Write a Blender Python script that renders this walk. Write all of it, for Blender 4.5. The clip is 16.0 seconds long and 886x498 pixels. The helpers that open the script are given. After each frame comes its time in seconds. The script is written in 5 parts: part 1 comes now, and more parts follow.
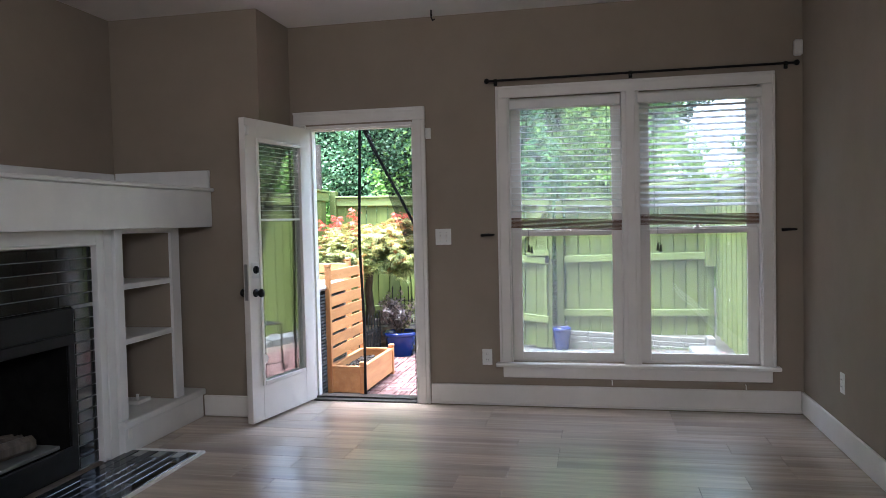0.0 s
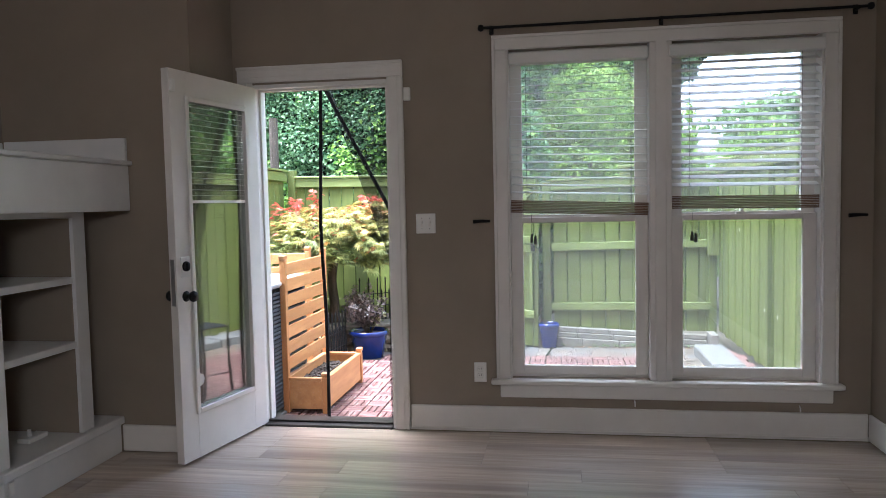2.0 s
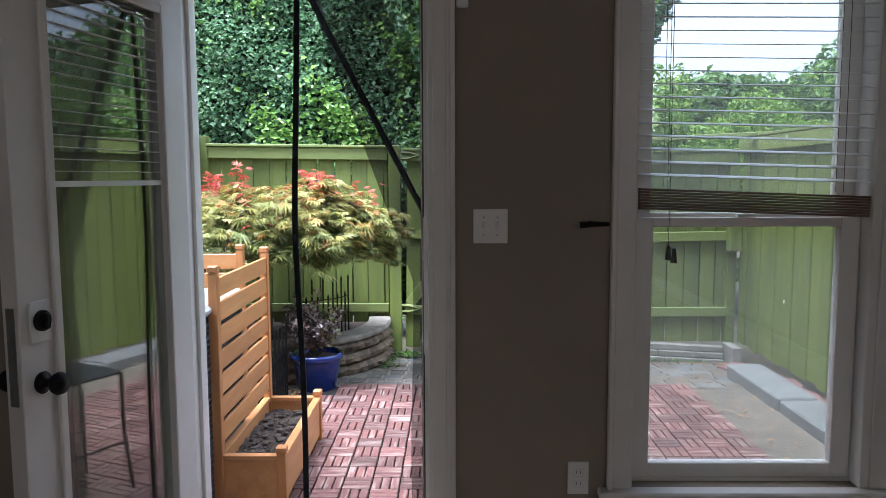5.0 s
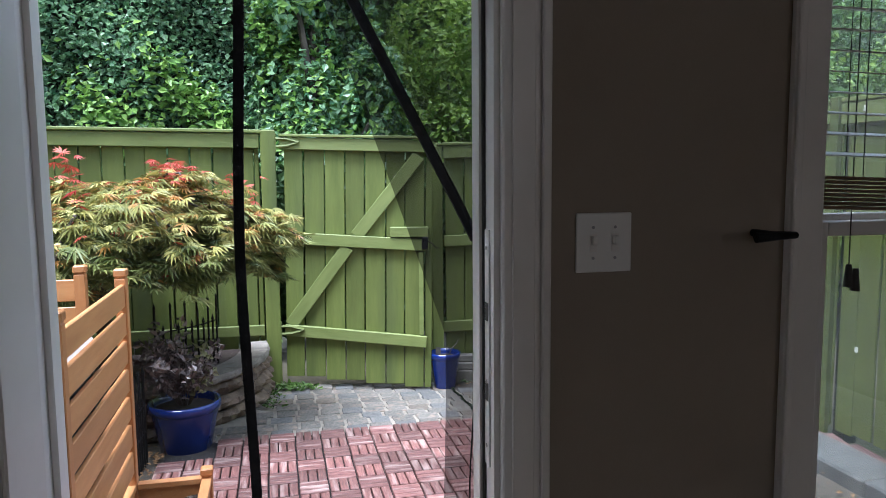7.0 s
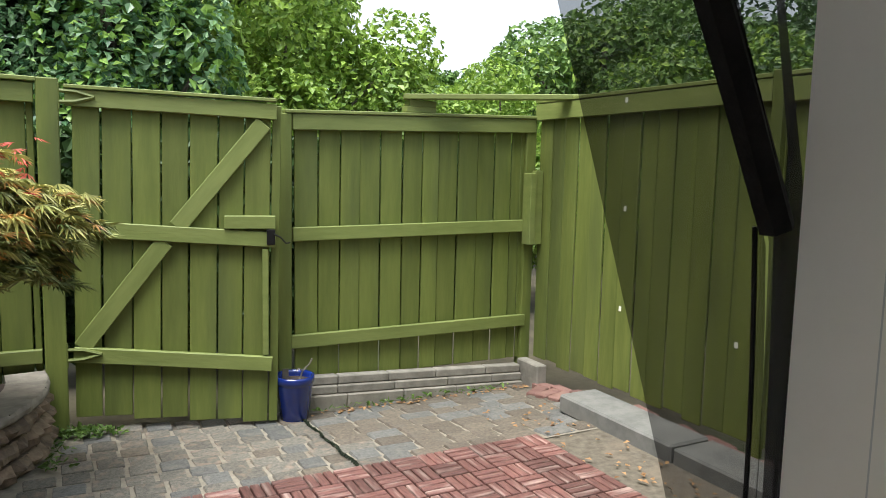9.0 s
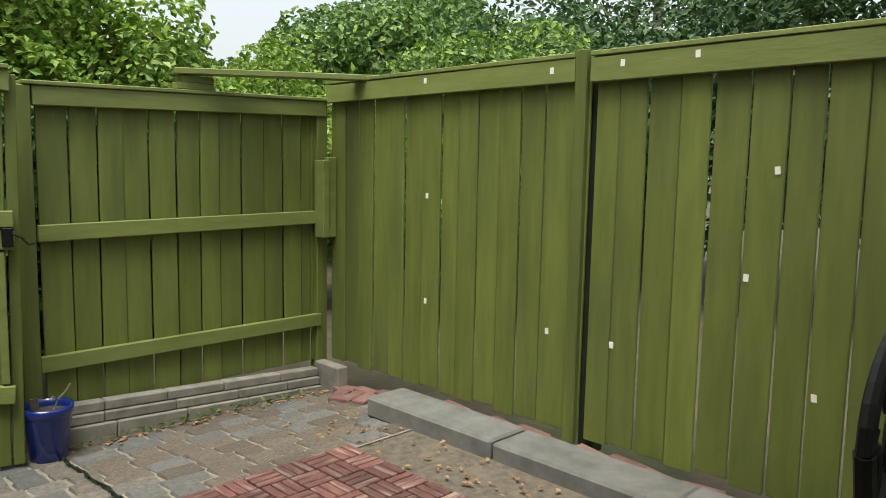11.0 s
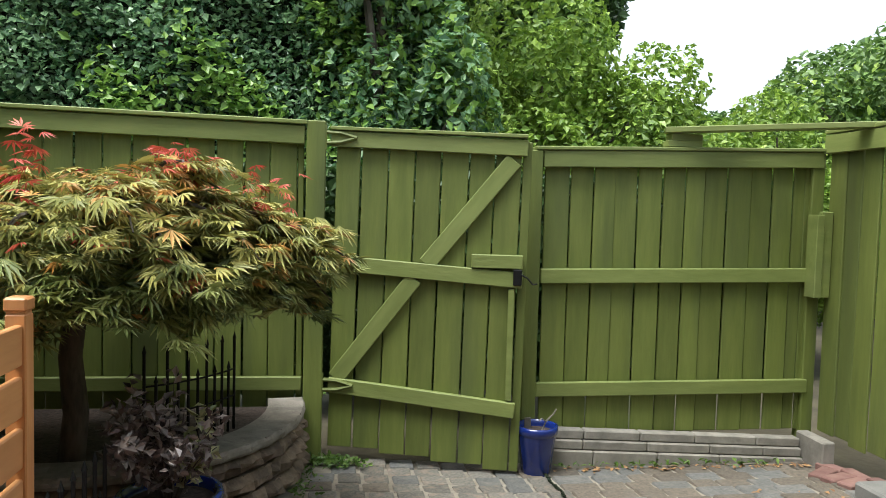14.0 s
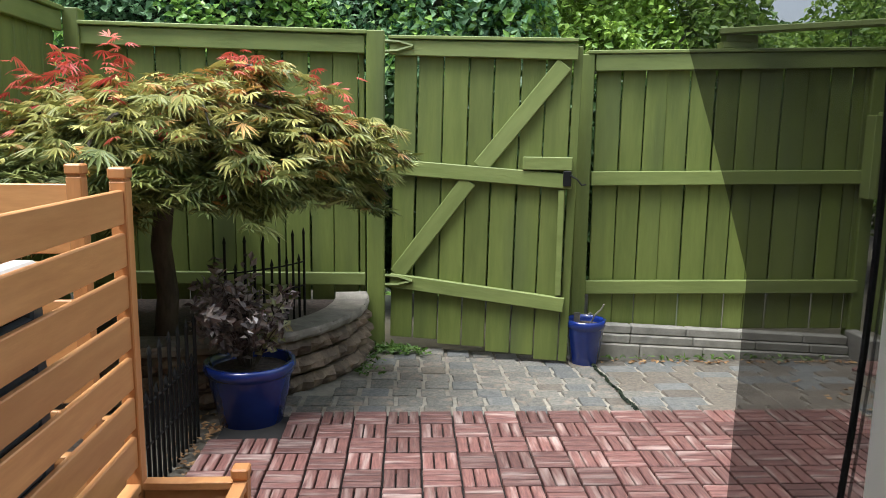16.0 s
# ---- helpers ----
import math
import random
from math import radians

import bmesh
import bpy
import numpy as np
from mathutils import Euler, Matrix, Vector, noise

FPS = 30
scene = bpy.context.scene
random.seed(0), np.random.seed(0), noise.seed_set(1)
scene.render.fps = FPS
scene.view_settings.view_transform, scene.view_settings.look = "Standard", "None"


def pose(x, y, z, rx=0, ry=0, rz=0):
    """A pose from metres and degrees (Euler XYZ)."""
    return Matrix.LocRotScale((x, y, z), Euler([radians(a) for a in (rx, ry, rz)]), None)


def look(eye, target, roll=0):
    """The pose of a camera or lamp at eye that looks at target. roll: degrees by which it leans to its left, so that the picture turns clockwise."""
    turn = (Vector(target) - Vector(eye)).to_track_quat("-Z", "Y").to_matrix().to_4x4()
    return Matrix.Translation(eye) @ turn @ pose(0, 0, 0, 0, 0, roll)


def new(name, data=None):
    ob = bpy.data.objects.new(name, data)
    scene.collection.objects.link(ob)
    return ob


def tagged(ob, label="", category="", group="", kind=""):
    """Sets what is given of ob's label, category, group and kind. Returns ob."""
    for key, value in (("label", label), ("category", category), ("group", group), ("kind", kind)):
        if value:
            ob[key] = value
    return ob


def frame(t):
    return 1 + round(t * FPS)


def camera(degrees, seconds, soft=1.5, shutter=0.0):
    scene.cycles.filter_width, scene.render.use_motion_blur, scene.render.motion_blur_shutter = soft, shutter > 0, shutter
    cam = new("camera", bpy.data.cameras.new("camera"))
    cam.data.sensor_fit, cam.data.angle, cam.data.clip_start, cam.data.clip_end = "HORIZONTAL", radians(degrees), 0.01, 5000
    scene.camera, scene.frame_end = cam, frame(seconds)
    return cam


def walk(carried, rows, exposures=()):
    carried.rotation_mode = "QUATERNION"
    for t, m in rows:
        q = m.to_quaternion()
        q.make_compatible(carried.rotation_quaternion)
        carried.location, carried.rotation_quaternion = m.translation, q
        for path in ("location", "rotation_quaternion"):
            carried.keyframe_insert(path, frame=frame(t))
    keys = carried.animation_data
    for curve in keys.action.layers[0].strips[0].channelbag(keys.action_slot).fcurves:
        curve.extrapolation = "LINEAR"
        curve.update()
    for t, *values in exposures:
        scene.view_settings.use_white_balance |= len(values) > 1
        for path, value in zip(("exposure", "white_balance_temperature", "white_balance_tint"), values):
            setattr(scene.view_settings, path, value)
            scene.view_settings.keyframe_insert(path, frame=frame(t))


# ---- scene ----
cam = camera(62.0, 16.0, soft=0.9)
PATH = [
    (0, (-0.178, -0.035, 1.337), (-0.584, 1.922, 1.261), -1.3),
    (0.5, (-0.253, 0.188, 1.307), (-0.573, 2.16, 1.22), -1.2),
    (1, (-0.331, 0.415, 1.314), (-0.62, 2.392, 1.209), -1.3),
    (1.5, (-0.379, 0.7, 1.315), (-0.676, 2.674, 1.202), -1.3),
    (2, (-0.497, 0.971, 1.334), (-0.807, 2.943, 1.212), -1.2),
    (2.5, (-0.671, 1.244, 1.337), (-0.94, 3.222, 1.211), -1.4),
    (3, (-0.772, 1.547, 1.322), (-1.037, 3.526, 1.217), -1.1),
    (3.2, (-0.816, 1.657, 1.338), (-1.1, 3.635, 1.242), -0.5),
    (5.3, (-1.495, 2.897, 1.386), (-1.43, 4.886, 1.184), -0.3),
    (5.5, (-1.562, 2.994, 1.383), (-1.436, 4.98, 1.179), -0.4),
    (6, (-1.687, 3.283, 1.367), (-1.504, 5.263, 1.153), -0.6),
    (6.5, (-1.79, 3.572, 1.367), (-1.519, 5.543, 1.166), -0.2),
    (7, (-1.884, 3.885, 1.363), (-1.444, 5.825, 1.153), -0.5),
    (7.5, (-1.905, 4.194, 1.329), (-1.377, 6.111, 1.12), -0.8),
    (8, (-1.928, 4.514, 1.304), (-1.328, 6.412, 1.117), 0.3),
    (8.5, (-1.966, 4.832, 1.31), (-1.185, 6.662, 1.114), 1.1),
    (9, (-1.904, 5.057, 1.257), (-0.976, 6.815, 1.034), 1.3),
    (9.5, (-1.85, 5.272, 1.241), (-0.732, 6.911, 0.985), 2.7),
    (9.7, (-1.787, 5.304, 1.22), (-0.588, 6.884, 0.963), 2.7),
    (11.8, (-1.815, 5.494, 1.185), (-0.385, 6.876, 0.974), 0.9),
    (12, (-1.81, 5.483, 1.185), (-0.497, 6.977, 0.976), 1.3),
    (12.5, (-1.8, 5.445, 1.156), (-0.822, 7.177, 0.942), 1.9),
    (13, (-1.798, 5.402, 1.133), (-1.1, 7.267, 0.943), 1.8),
    (13.5, (-1.796, 5.36, 1.175), (-1.318, 7.298, 1.05), 1.5),
    (14, (-1.797, 5.299, 1.206), (-1.513, 7.275, 1.093), 1.5),
    (14.5, (-1.786, 5.255, 1.2), (-1.62, 7.243, 1.06), 2.3),
    (15, (-1.785, 5.201, 1.172), (-1.665, 7.188, 0.981), 2.4),
    (15.5, (-1.743, 5.131, 1.12), (-1.632, 7.11, 0.853), 1.2),
    (16, (-1.719, 5.021, 1.085), (-1.626, 6.994, 0.771), 0.7),
]
EXPOSURES = [(0.0, 3.72, 5150, 12), (2.0, 3.44, 5300, 13), (3.2, 3.05, 5350, 13), (5.3, 2.35, 5250, 12), (7.5, 1.9, 5200, 12), (9.0, 1.4, 6200, 6), (9.7, 1.1, 6500, 5), (12.0, 0.85, 6550, 4), (14.0, 1.27, 6150, 5), (16.0, 1.5, 5850, 6)]
walk(cam, [(t, look(eye, target, roll)) for t, eye, target, roll in PATH], EXPOSURES)

# ---- light ----
world = bpy.data.worlds.new("sky")
scene.world = world
world.use_nodes = True
wn = world.node_tree.nodes
sky = wn.new("ShaderNodeTexSky")
sky.sky_type = "NISHITA"
sky.sun_disc = False
sky.sun_elevation, sky.sun_rotation = radians(70), radians(-70)
sky.dust_density, sky.air_density, sky.ozone_density = 8.0, 1.0, 0.6
wn["Background"].inputs["Strength"].default_value = 0.15
haze = wn.new("ShaderNodeMix")          # thin bright overcast over the whole sky
haze.data_type = "RGBA"
haze.inputs["Factor"].default_value = 0.6
haze.inputs["B"].default_value = (4.1, 4.2, 4.35, 1)
world.node_tree.links.new(sky.outputs["Color"], haze.inputs["A"])
world.node_tree.links.new(haze.outputs["Result"], wn["Background"].inputs["Color"])
sun = new("sun", bpy.data.lights.new("sun", "SUN"))
sun.data.energy, sun.data.angle, sun.data.color = 2.2, radians(30), (1.0, 0.98, 0.94)
sun.matrix_world = look((-3.0, 4.6, 10.0), (0, 7, 0))
for x, y, z, h, aim, dip, watts in ((-3.56, -1.7, 1.3, 2.0, 1.0, 0.1, 1.0), (1.18, -2.2, 2.3, 0.7, -1.0, 0.45, 6.5)):   # two fill lamps in invented, unseen rear openings, added to brighten the room
    lamp = new("added_fill_light", bpy.data.lights.new("added_fill_light", "AREA"))
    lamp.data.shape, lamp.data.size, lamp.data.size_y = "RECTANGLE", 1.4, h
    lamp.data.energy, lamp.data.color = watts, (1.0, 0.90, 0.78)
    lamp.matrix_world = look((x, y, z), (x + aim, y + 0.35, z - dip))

# ---- materials ----
def mat(name, c1, c2=None, rough=0.6, scale=8.0, detail=6.0, bump=0.15, bscale=None, stretch=(1, 1, 1), metal=0.0,
        vary=0.0, coat=0.0, coat_rough=0.03, island=False, c3=None, stain=0.0, spec=0.5):
    """Two-tone noise, an optional larger stain, per-object variation and a fine bump, in object space."""
    m = bpy.data.materials.new(name)
    m.use_nodes = True
    nt, b = m.node_tree, m.node_tree.nodes["Principled BSDF"]
    def n(kind):
        return nt.nodes.new(kind)
    tc, mp = n("ShaderNodeTexCoord"), n("ShaderNodeMapping")
    mp.inputs["Scale"].default_value = stretch
    nt.links.new(tc.outputs["Object"], mp.inputs["Vector"])
    vec = mp.outputs["Vector"]
    oi = n("ShaderNodeObjectInfo")
    if vary:
        add = n("ShaderNodeVectorMath")
        add.operation = "MULTIPLY_ADD"
        nt.links.new(oi.outputs["Random"], add.inputs[0])
        add.inputs[1].default_value = (17.0, 31.0, 23.0)
        nt.links.new(vec, add.inputs[2])
        vec = add.outputs["Vector"]
    ns = n("ShaderNodeTexNoise")
    ns.inputs["Scale"].default_value, ns.inputs["Detail"].default_value, ns.inputs["Roughness"].default_value = scale, detail, 0.62
    nt.links.new(vec, ns.inputs["Vector"])
    rp = n("ShaderNodeValToRGB")
    rp.color_ramp.elements[0].position, rp.color_ramp.elements[1].position = 0.32, 0.68
    rp.color_ramp.elements[0].color = (*c1, 1)
    rp.color_ramp.elements[1].color = (*(c2 or c1), 1)
    nt.links.new(ns.outputs["Fac"], rp.inputs["Fac"])
    col = rp.outputs["Color"]
    if c3:
        n2 = n("ShaderNodeTexNoise")
        n2.inputs["Scale"].default_value, n2.inputs["Detail"].default_value = scale * 0.23, 4.0
        nt.links.new(vec, n2.inputs["Vector"])
        r2 = n("ShaderNodeValToRGB")
        r2.color_ramp.elements[0].position, r2.color_ramp.elements[1].position = 0.52, 0.72
        r2.color_ramp.elements[0].color = (0, 0, 0, 1)
        r2.color_ramp.elements[1].color = (stain, stain, stain, 1)
        nt.links.new(n2.outputs["Fac"], r2.inputs["Fac"])
        mx = n("ShaderNodeMix")
        mx.data_type = "RGBA"
        nt.links.new(r2.outputs["Color"], mx.inputs["Factor"])
        nt.links.new(col, mx.inputs["A"])
        mx.inputs["B"].default_value = (*c3, 1)
        col = mx.outputs["Result"]
    if vary:
        hs = n("ShaderNodeHueSaturation")
        rnd = oi.outputs["Random"]
        if island:
            rnd = n("ShaderNodeNewGeometry").outputs["Random Per Island"]
        mr = n("ShaderNodeMapRange")
        mr.inputs["To Min"].default_value, mr.inputs["To Max"].default_value = 1 - vary, 1 + vary
        nt.links.new(rnd, mr.inputs["Value"])
        nt.links.new(mr.outputs["Result"], hs.inputs["Value"])
        nt.links.new(col, hs.inputs["Color"])
        col = hs.outputs["Color"]
    nt.links.new(col, b.inputs["Base Color"])
    b.inputs["Roughness"].default_value, b.inputs["Metallic"].default_value = rough, metal
    b.inputs["Coat Weight"].default_value, b.inputs["Coat Roughness"].default_value = coat, coat_rough
    b.inputs["Specular IOR Level"].default_value = spec
    if bump:
        bp, nb = n("ShaderNodeBump"), n("ShaderNodeTexNoise")
        nb.inputs["Scale"].default_value, nb.inputs["Detail"].default_value = bscale or scale * 3, 8.0
        nt.links.new(vec, nb.inputs["Vector"])
        bp.inputs["Strength"].default_value, bp.inputs["Distance"].default_value = bump, 0.004
        nt.links.new(nb.outputs["Fac"], bp.inputs["Height"])
        nt.links.new(bp.outputs["Normal"], b.inputs["Normal"])
    return m


def leaf_mat(name, dark, light, rough=0.45, trans=0.25):
    """Leaves: the colour runs from dark to light from leaf to leaf, and a little light passes through."""
    m = bpy.data.materials.new(name)
    m.use_nodes = True
    nt, b = m.node_tree, m.node_tree.nodes["Principled BSDF"]
    g, rp = nt.nodes.new("ShaderNodeNewGeometry"), nt.nodes.new("ShaderNodeValToRGB")
    rp.color_ramp.elements[0].color, rp.color_ramp.elements[1].color = (*dark, 1), (*light, 1)
    nt.links.new(g.outputs["Random Per Island"], rp.inputs["Fac"])
    nt.links.new(rp.outputs["Color"], b.inputs["Base Color"])
    b.inputs["Roughness"].default_value = rough
    tr, mx = nt.nodes.new("ShaderNodeBsdfTranslucent"), nt.nodes.new("ShaderNodeMixShader")
    nt.links.new(rp.outputs["Color"], tr.inputs["Color"])
    mx.inputs["Fac"].default_value = trans
    nt.links.new(b.outputs["BSDF"], mx.inputs[1])
    nt.links.new(tr.outputs["BSDF"], mx.inputs[2])
    nt.links.new(mx.outputs["Shader"], nt.nodes["Material Output"].inputs["Surface"])
    return m


def glass_mat(name, tint=(1, 1, 1), rough=0.0, sheen=0.045, veil=0.0):
    """Thin window glass: clear, with a mirror sheen that grows at a slant."""
    m = bpy.data.materials.new(name)
    m.use_nodes = True
    nt = m.node_tree
    t, g, mx, f, pw, ma = (nt.nodes.new("ShaderNode" + k) for k in ("BsdfTransparent", "BsdfGlossy", "MixShader", "LayerWeight", "Math", "Math"))
    t.inputs["Color"].default_value = (*tint, 1)
    g.inputs["Roughness"].default_value = rough
    pw.operation, ma.operation = "POWER", "MULTIPLY_ADD"
    pw.inputs[1].default_value = 4.0
    ma.inputs[1].default_value, ma.inputs[2].default_value = 0.9, sheen
    nt.links.new(f.outputs["Facing"], pw.inputs[0])
    nt.links.new(pw.outputs["Value"], ma.inputs[0])
    nt.links.new(ma.outputs["Value"], mx.inputs["Fac"])
    clear = t.outputs["BSDF"]
    # optional thin milky layer mixed over the clear pane
    if veil:
        d, md = nt.nodes.new("ShaderNodeBsdfTranslucent"), nt.nodes.new("ShaderNodeMixShader")
        d.inputs["Color"].default_value = (0.8, 0.8, 0.78, 1)
        md.inputs["Fac"].default_value = veil
        nt.links.new(clear, md.inputs[1])
        nt.links.new(d.outputs["BSDF"], md.inputs[2])
        clear = md.outputs["Shader"]
    nt.links.new(clear, mx.inputs[1])
    nt.links.new(g.outputs["BSDF"], mx.inputs[2])
    nt.links.new(mx.outputs["Shader"], nt.nodes["Material Output"].inputs["Surface"])
    return m


def net_mat(name, low, high):
    """Fine black insect netting: most of the view passes between the threads."""
    m = bpy.data.materials.new(name)
    m.use_nodes = True
    nt, b = m.node_tree, m.node_tree.nodes["Principled BSDF"]
    b.inputs["Base Color"].default_value, b.inputs["Roughness"].default_value = (0.03, 0.03, 0.035, 1), 0.7
    t, mx, ns, tc = (nt.nodes.new("ShaderNode" + k) for k in ("BsdfTransparent", "MixShader", "TexNoise", "TexCoord"))
    ns.inputs["Scale"].default_value = 5.0
    nt.links.new(tc.outputs["Object"], ns.inputs["Vector"])
    mr = nt.nodes.new("ShaderNodeMapRange")
    mr.inputs["To Min"].default_value, mr.inputs["To Max"].default_value = low, high
    nt.links.new(ns.outputs["Fac"], mr.inputs["Value"])
    nt.links.new(mr.outputs["Result"], mx.inputs["Fac"])
    nt.links.new(t.outputs["BSDF"], mx.inputs[1])
    nt.links.new(b.outputs["BSDF"], mx.inputs[2])
    nt.links.new(mx.outputs["Shader"], nt.nodes["Material Output"].inputs["Surface"])
    return m


M_WALL = mat("taupe_wall_paint", (0.275, 0.228, 0.172), (0.305, 0.253, 0.192), 0.75, 3, bump=0.1, bscale=90)
M_CEIL = mat("ceiling_paint", (0.74, 0.72, 0.69), (0.78, 0.76, 0.73), 0.85, 4, bump=0.12, bscale=120)
M_TRIM = mat("white_trim_paint", (0.74, 0.71, 0.66), (0.80, 0.77, 0.72), 0.38, 5, bump=0.05, bscale=60)
M_MANTEL = mat("white_mantel_paint", (0.72, 0.72, 0.71), (0.80, 0.80, 0.78), 0.35, 4, bump=0.05, bscale=40)
M_PLANK = mat("oak_vinyl_plank", (0.40, 0.315, 0.24), (0.60, 0.495, 0.395), 0.30, 6, 8, 0.08, 40, (0.35, 6, 1), vary=0.16, c3=(0.22, 0.16, 0.12), stain=0.7, coat=0.8, coat_rough=0.2)
M_DECKGAP = mat("dark_deck_gap", (0.012, 0.010, 0.009), (0.02, 0.016, 0.014), 0.9, 30, bump=0)
M_JOINT = mat("dark_joint", (0.06, 0.045, 0.035), rough=0.8, bump=0)
M_BTILE = mat("black_glazed_tile", (0.006, 0.007, 0.007), (0.012, 0.014, 0.013), 0.08, 10, bump=0.06, bscale=9, vary=0.3)
M_GROUT = mat("pale_grout", (0.33, 0.33, 0.31), (0.42, 0.42, 0.40), 0.9, 40, bump=0.2)
M_BLACKM = mat("black_metal", (0.006, 0.006, 0.006), (0.011, 0.011, 0.011), 0.55, 20, bump=0.1, spec=0.2)
M_BRONZE = mat("dark_bronze_threshold", (0.035, 0.03, 0.026), (0.06, 0.052, 0.045), 0.4, 12, metal=0.5, bump=0.1)
M_FIREBOX = mat("soot_black_firebox", (0.005, 0.0045, 0.004), (0.011, 0.010, 0.009), 0.9, 12, bump=0.3, spec=0.15)
M_GLASS = glass_mat("window_glass", (0.86, 0.90, 0.88), sheen=0.16)
M_GLASSW = glass_mat("grey_veiled_window_glass", (0.70, 0.72, 0.72), veil=0.045)
M_BLIND = mat("white_blind_slat", (0.76, 0.75, 0.72), (0.80, 0.79, 0.76), 0.4, 6, bump=0)
# brown slat stack, its colour darkened to carry the backlit shade
M_BLINDRAIL = mat("backlit_brown_slats", (0.12, 0.065, 0.036), (0.20, 0.115, 0.068), 0.5, 3, stretch=(1, 1, 14), bump=0.2, bscale=20)
M_PLATE = mat("white_plastic", (0.78, 0.77, 0.73), (0.81, 0.80, 0.76), 0.3, 8, bump=0)
M_CORD = mat("dark_cord", (0.05, 0.045, 0.04), rough=0.7, bump=0)
M_NET = net_mat("black_insect_net", 0.62, 0.80)
M_NETL = net_mat("single_layer_insect_net", 0.08, 0.16)
M_BAND = mat("black_net_border", (0.008, 0.008, 0.009), (0.02, 0.02, 0.022), 0.85, 60, bump=0.3, bscale=200)
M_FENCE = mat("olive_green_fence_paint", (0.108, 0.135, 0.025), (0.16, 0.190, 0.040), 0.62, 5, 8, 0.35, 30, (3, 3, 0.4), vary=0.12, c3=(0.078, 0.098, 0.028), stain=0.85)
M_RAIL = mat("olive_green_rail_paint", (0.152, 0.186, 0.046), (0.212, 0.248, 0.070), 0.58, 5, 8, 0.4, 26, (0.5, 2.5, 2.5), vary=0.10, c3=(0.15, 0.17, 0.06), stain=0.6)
M_CEDAR = mat("oiled_cedar", (0.48, 0.215, 0.075), (0.62, 0.31, 0.12), 0.45, 5, 8, 0.15, 30, (4, 0.5, 4), vary=0.10, c3=(0.40, 0.17, 0.06), stain=0.5)
M_CEDARZ = mat("oiled_cedar_post", (0.40, 0.165, 0.055), (0.55, 0.25, 0.09), 0.45, 5, 8, 0.15, 30, (4, 4, 0.5), vary=0.10)
M_DECK = mat("red_stained_deck_slat", (0.075, 0.030, 0.026), (0.185, 0.082, 0.068), 0.6, 26, 8, 0.4, 40, (5, 0.6, 1), vary=0.35, c3=(0.42, 0.32, 0.28), stain=0.65)
M_PAVER = mat("weathered_concrete_paver", (0.075, 0.07, 0.06), (0.175, 0.158, 0.132), 0.75, 9, 8, 0.5, 60, vary=0.20, c3=(0.30, 0.215, 0.155), stain=0.6)
M_PAVER2 = mat("tan_concrete_paver", (0.072, 0.06, 0.046), (0.15, 0.122, 0.093), 0.8, 9, 8, 0.5, 60, vary=0.18, c3=(0.13, 0.115, 0.095), stain=0.6)
M_JS = mat("bleached_joint_sand", (0.19, 0.168, 0.132), (0.29, 0.258, 0.205), 0.95, 22, 10, 0.6, 160, c3=(0.16, 0.13, 0.09), stain=0.7)
M_SAND = mat("pale_joint_sand", (0.075, 0.063, 0.046), (0.15, 0.128, 0.098), 0.95, 22, 10, 0.6, 160, c3=(0.19, 0.15, 0.11), stain=0.7)
M_SOIL = mat("dark_potting_soil", (0.02, 0.014, 0.01), (0.09, 0.065, 0.05), 0.95, 40, 10, 1.0, 70)
M_GROUND = mat("leaf_litter_soil", (0.05, 0.042, 0.026), (0.10, 0.085, 0.05), 0.95, 3, 10, 0.8, 20, c3=(0.045, 0.07, 0.02), stain=0.9)
M_CONC = mat("grey_concrete_kerb", (0.105, 0.105, 0.098), (0.18, 0.177, 0.165), 0.9, 7, 10, 0.5, 80, vary=0.08, c3=(0.25, 0.235, 0.20), stain=0.6)
M_REDBRICK = mat("red_brick", (0.13, 0.06, 0.05), (0.20, 0.115, 0.095), 0.9, 9, 8, 0.5, 60, vary=0.18)
M_BLOCK = mat("rough_tan_wall_block", (0.08, 0.057, 0.039), (0.27, 0.20, 0.138), 0.95, 14, 10, 1.0, 45, vary=0.22, c3=(0.10, 0.08, 0.06), stain=0.7)
M_CAP = mat("grey_cap_stone", (0.15, 0.132, 0.108), (0.28, 0.25, 0.21), 0.92, 10, 8, 0.6, 60, vary=0.12)
M_LEDGE = mat("grey_ledge_block", (0.17, 0.155, 0.13), (0.29, 0.265, 0.225), 0.92, 10, 8, 0.5, 50, vary=0.14, c3=(0.2, 0.175, 0.14), stain=0.5)
M_POT = mat("cobalt_glazed_pot", (0.006, 0.016, 0.12), (0.012, 0.035, 0.22), 0.22, 4, bump=0.06, bscale=10, coat=0.4)
M_ACTOP = mat("grey_ac_lid", (0.42, 0.43, 0.43), (0.50, 0.51, 0.51), 0.5, 8, bump=0.1)
M_ACSIDE = mat("dark_grey_ac_louvre", (0.075, 0.085, 0.095), (0.10, 0.11, 0.12), 0.5, 8, bump=0.05)
M_ALU = mat("dull_aluminium", (0.30, 0.30, 0.29), (0.42, 0.42, 0.41), 0.45, 12, metal=0.8, bump=0.1)
M_SIDING = mat("pale_green_siding", (0.42, 0.47, 0.36), (0.48, 0.53, 0.41), 0.7, 4, bump=0.1)
M_BARK = mat("grey_brown_bark", (0.045, 0.035, 0.027), (0.13, 0.105, 0.08), 0.9, 9, 8, 0.8, 30, (2, 2, 0.6))
M_WHITE = mat("white_paint_chip", (0.85, 0.85, 0.78), rough=0.5, bump=0)
M_IVY = leaf_mat("ivy_leaf", (0.06, 0.145, 0.07), (0.36, 0.54, 0.28), 0.25, 0.4)
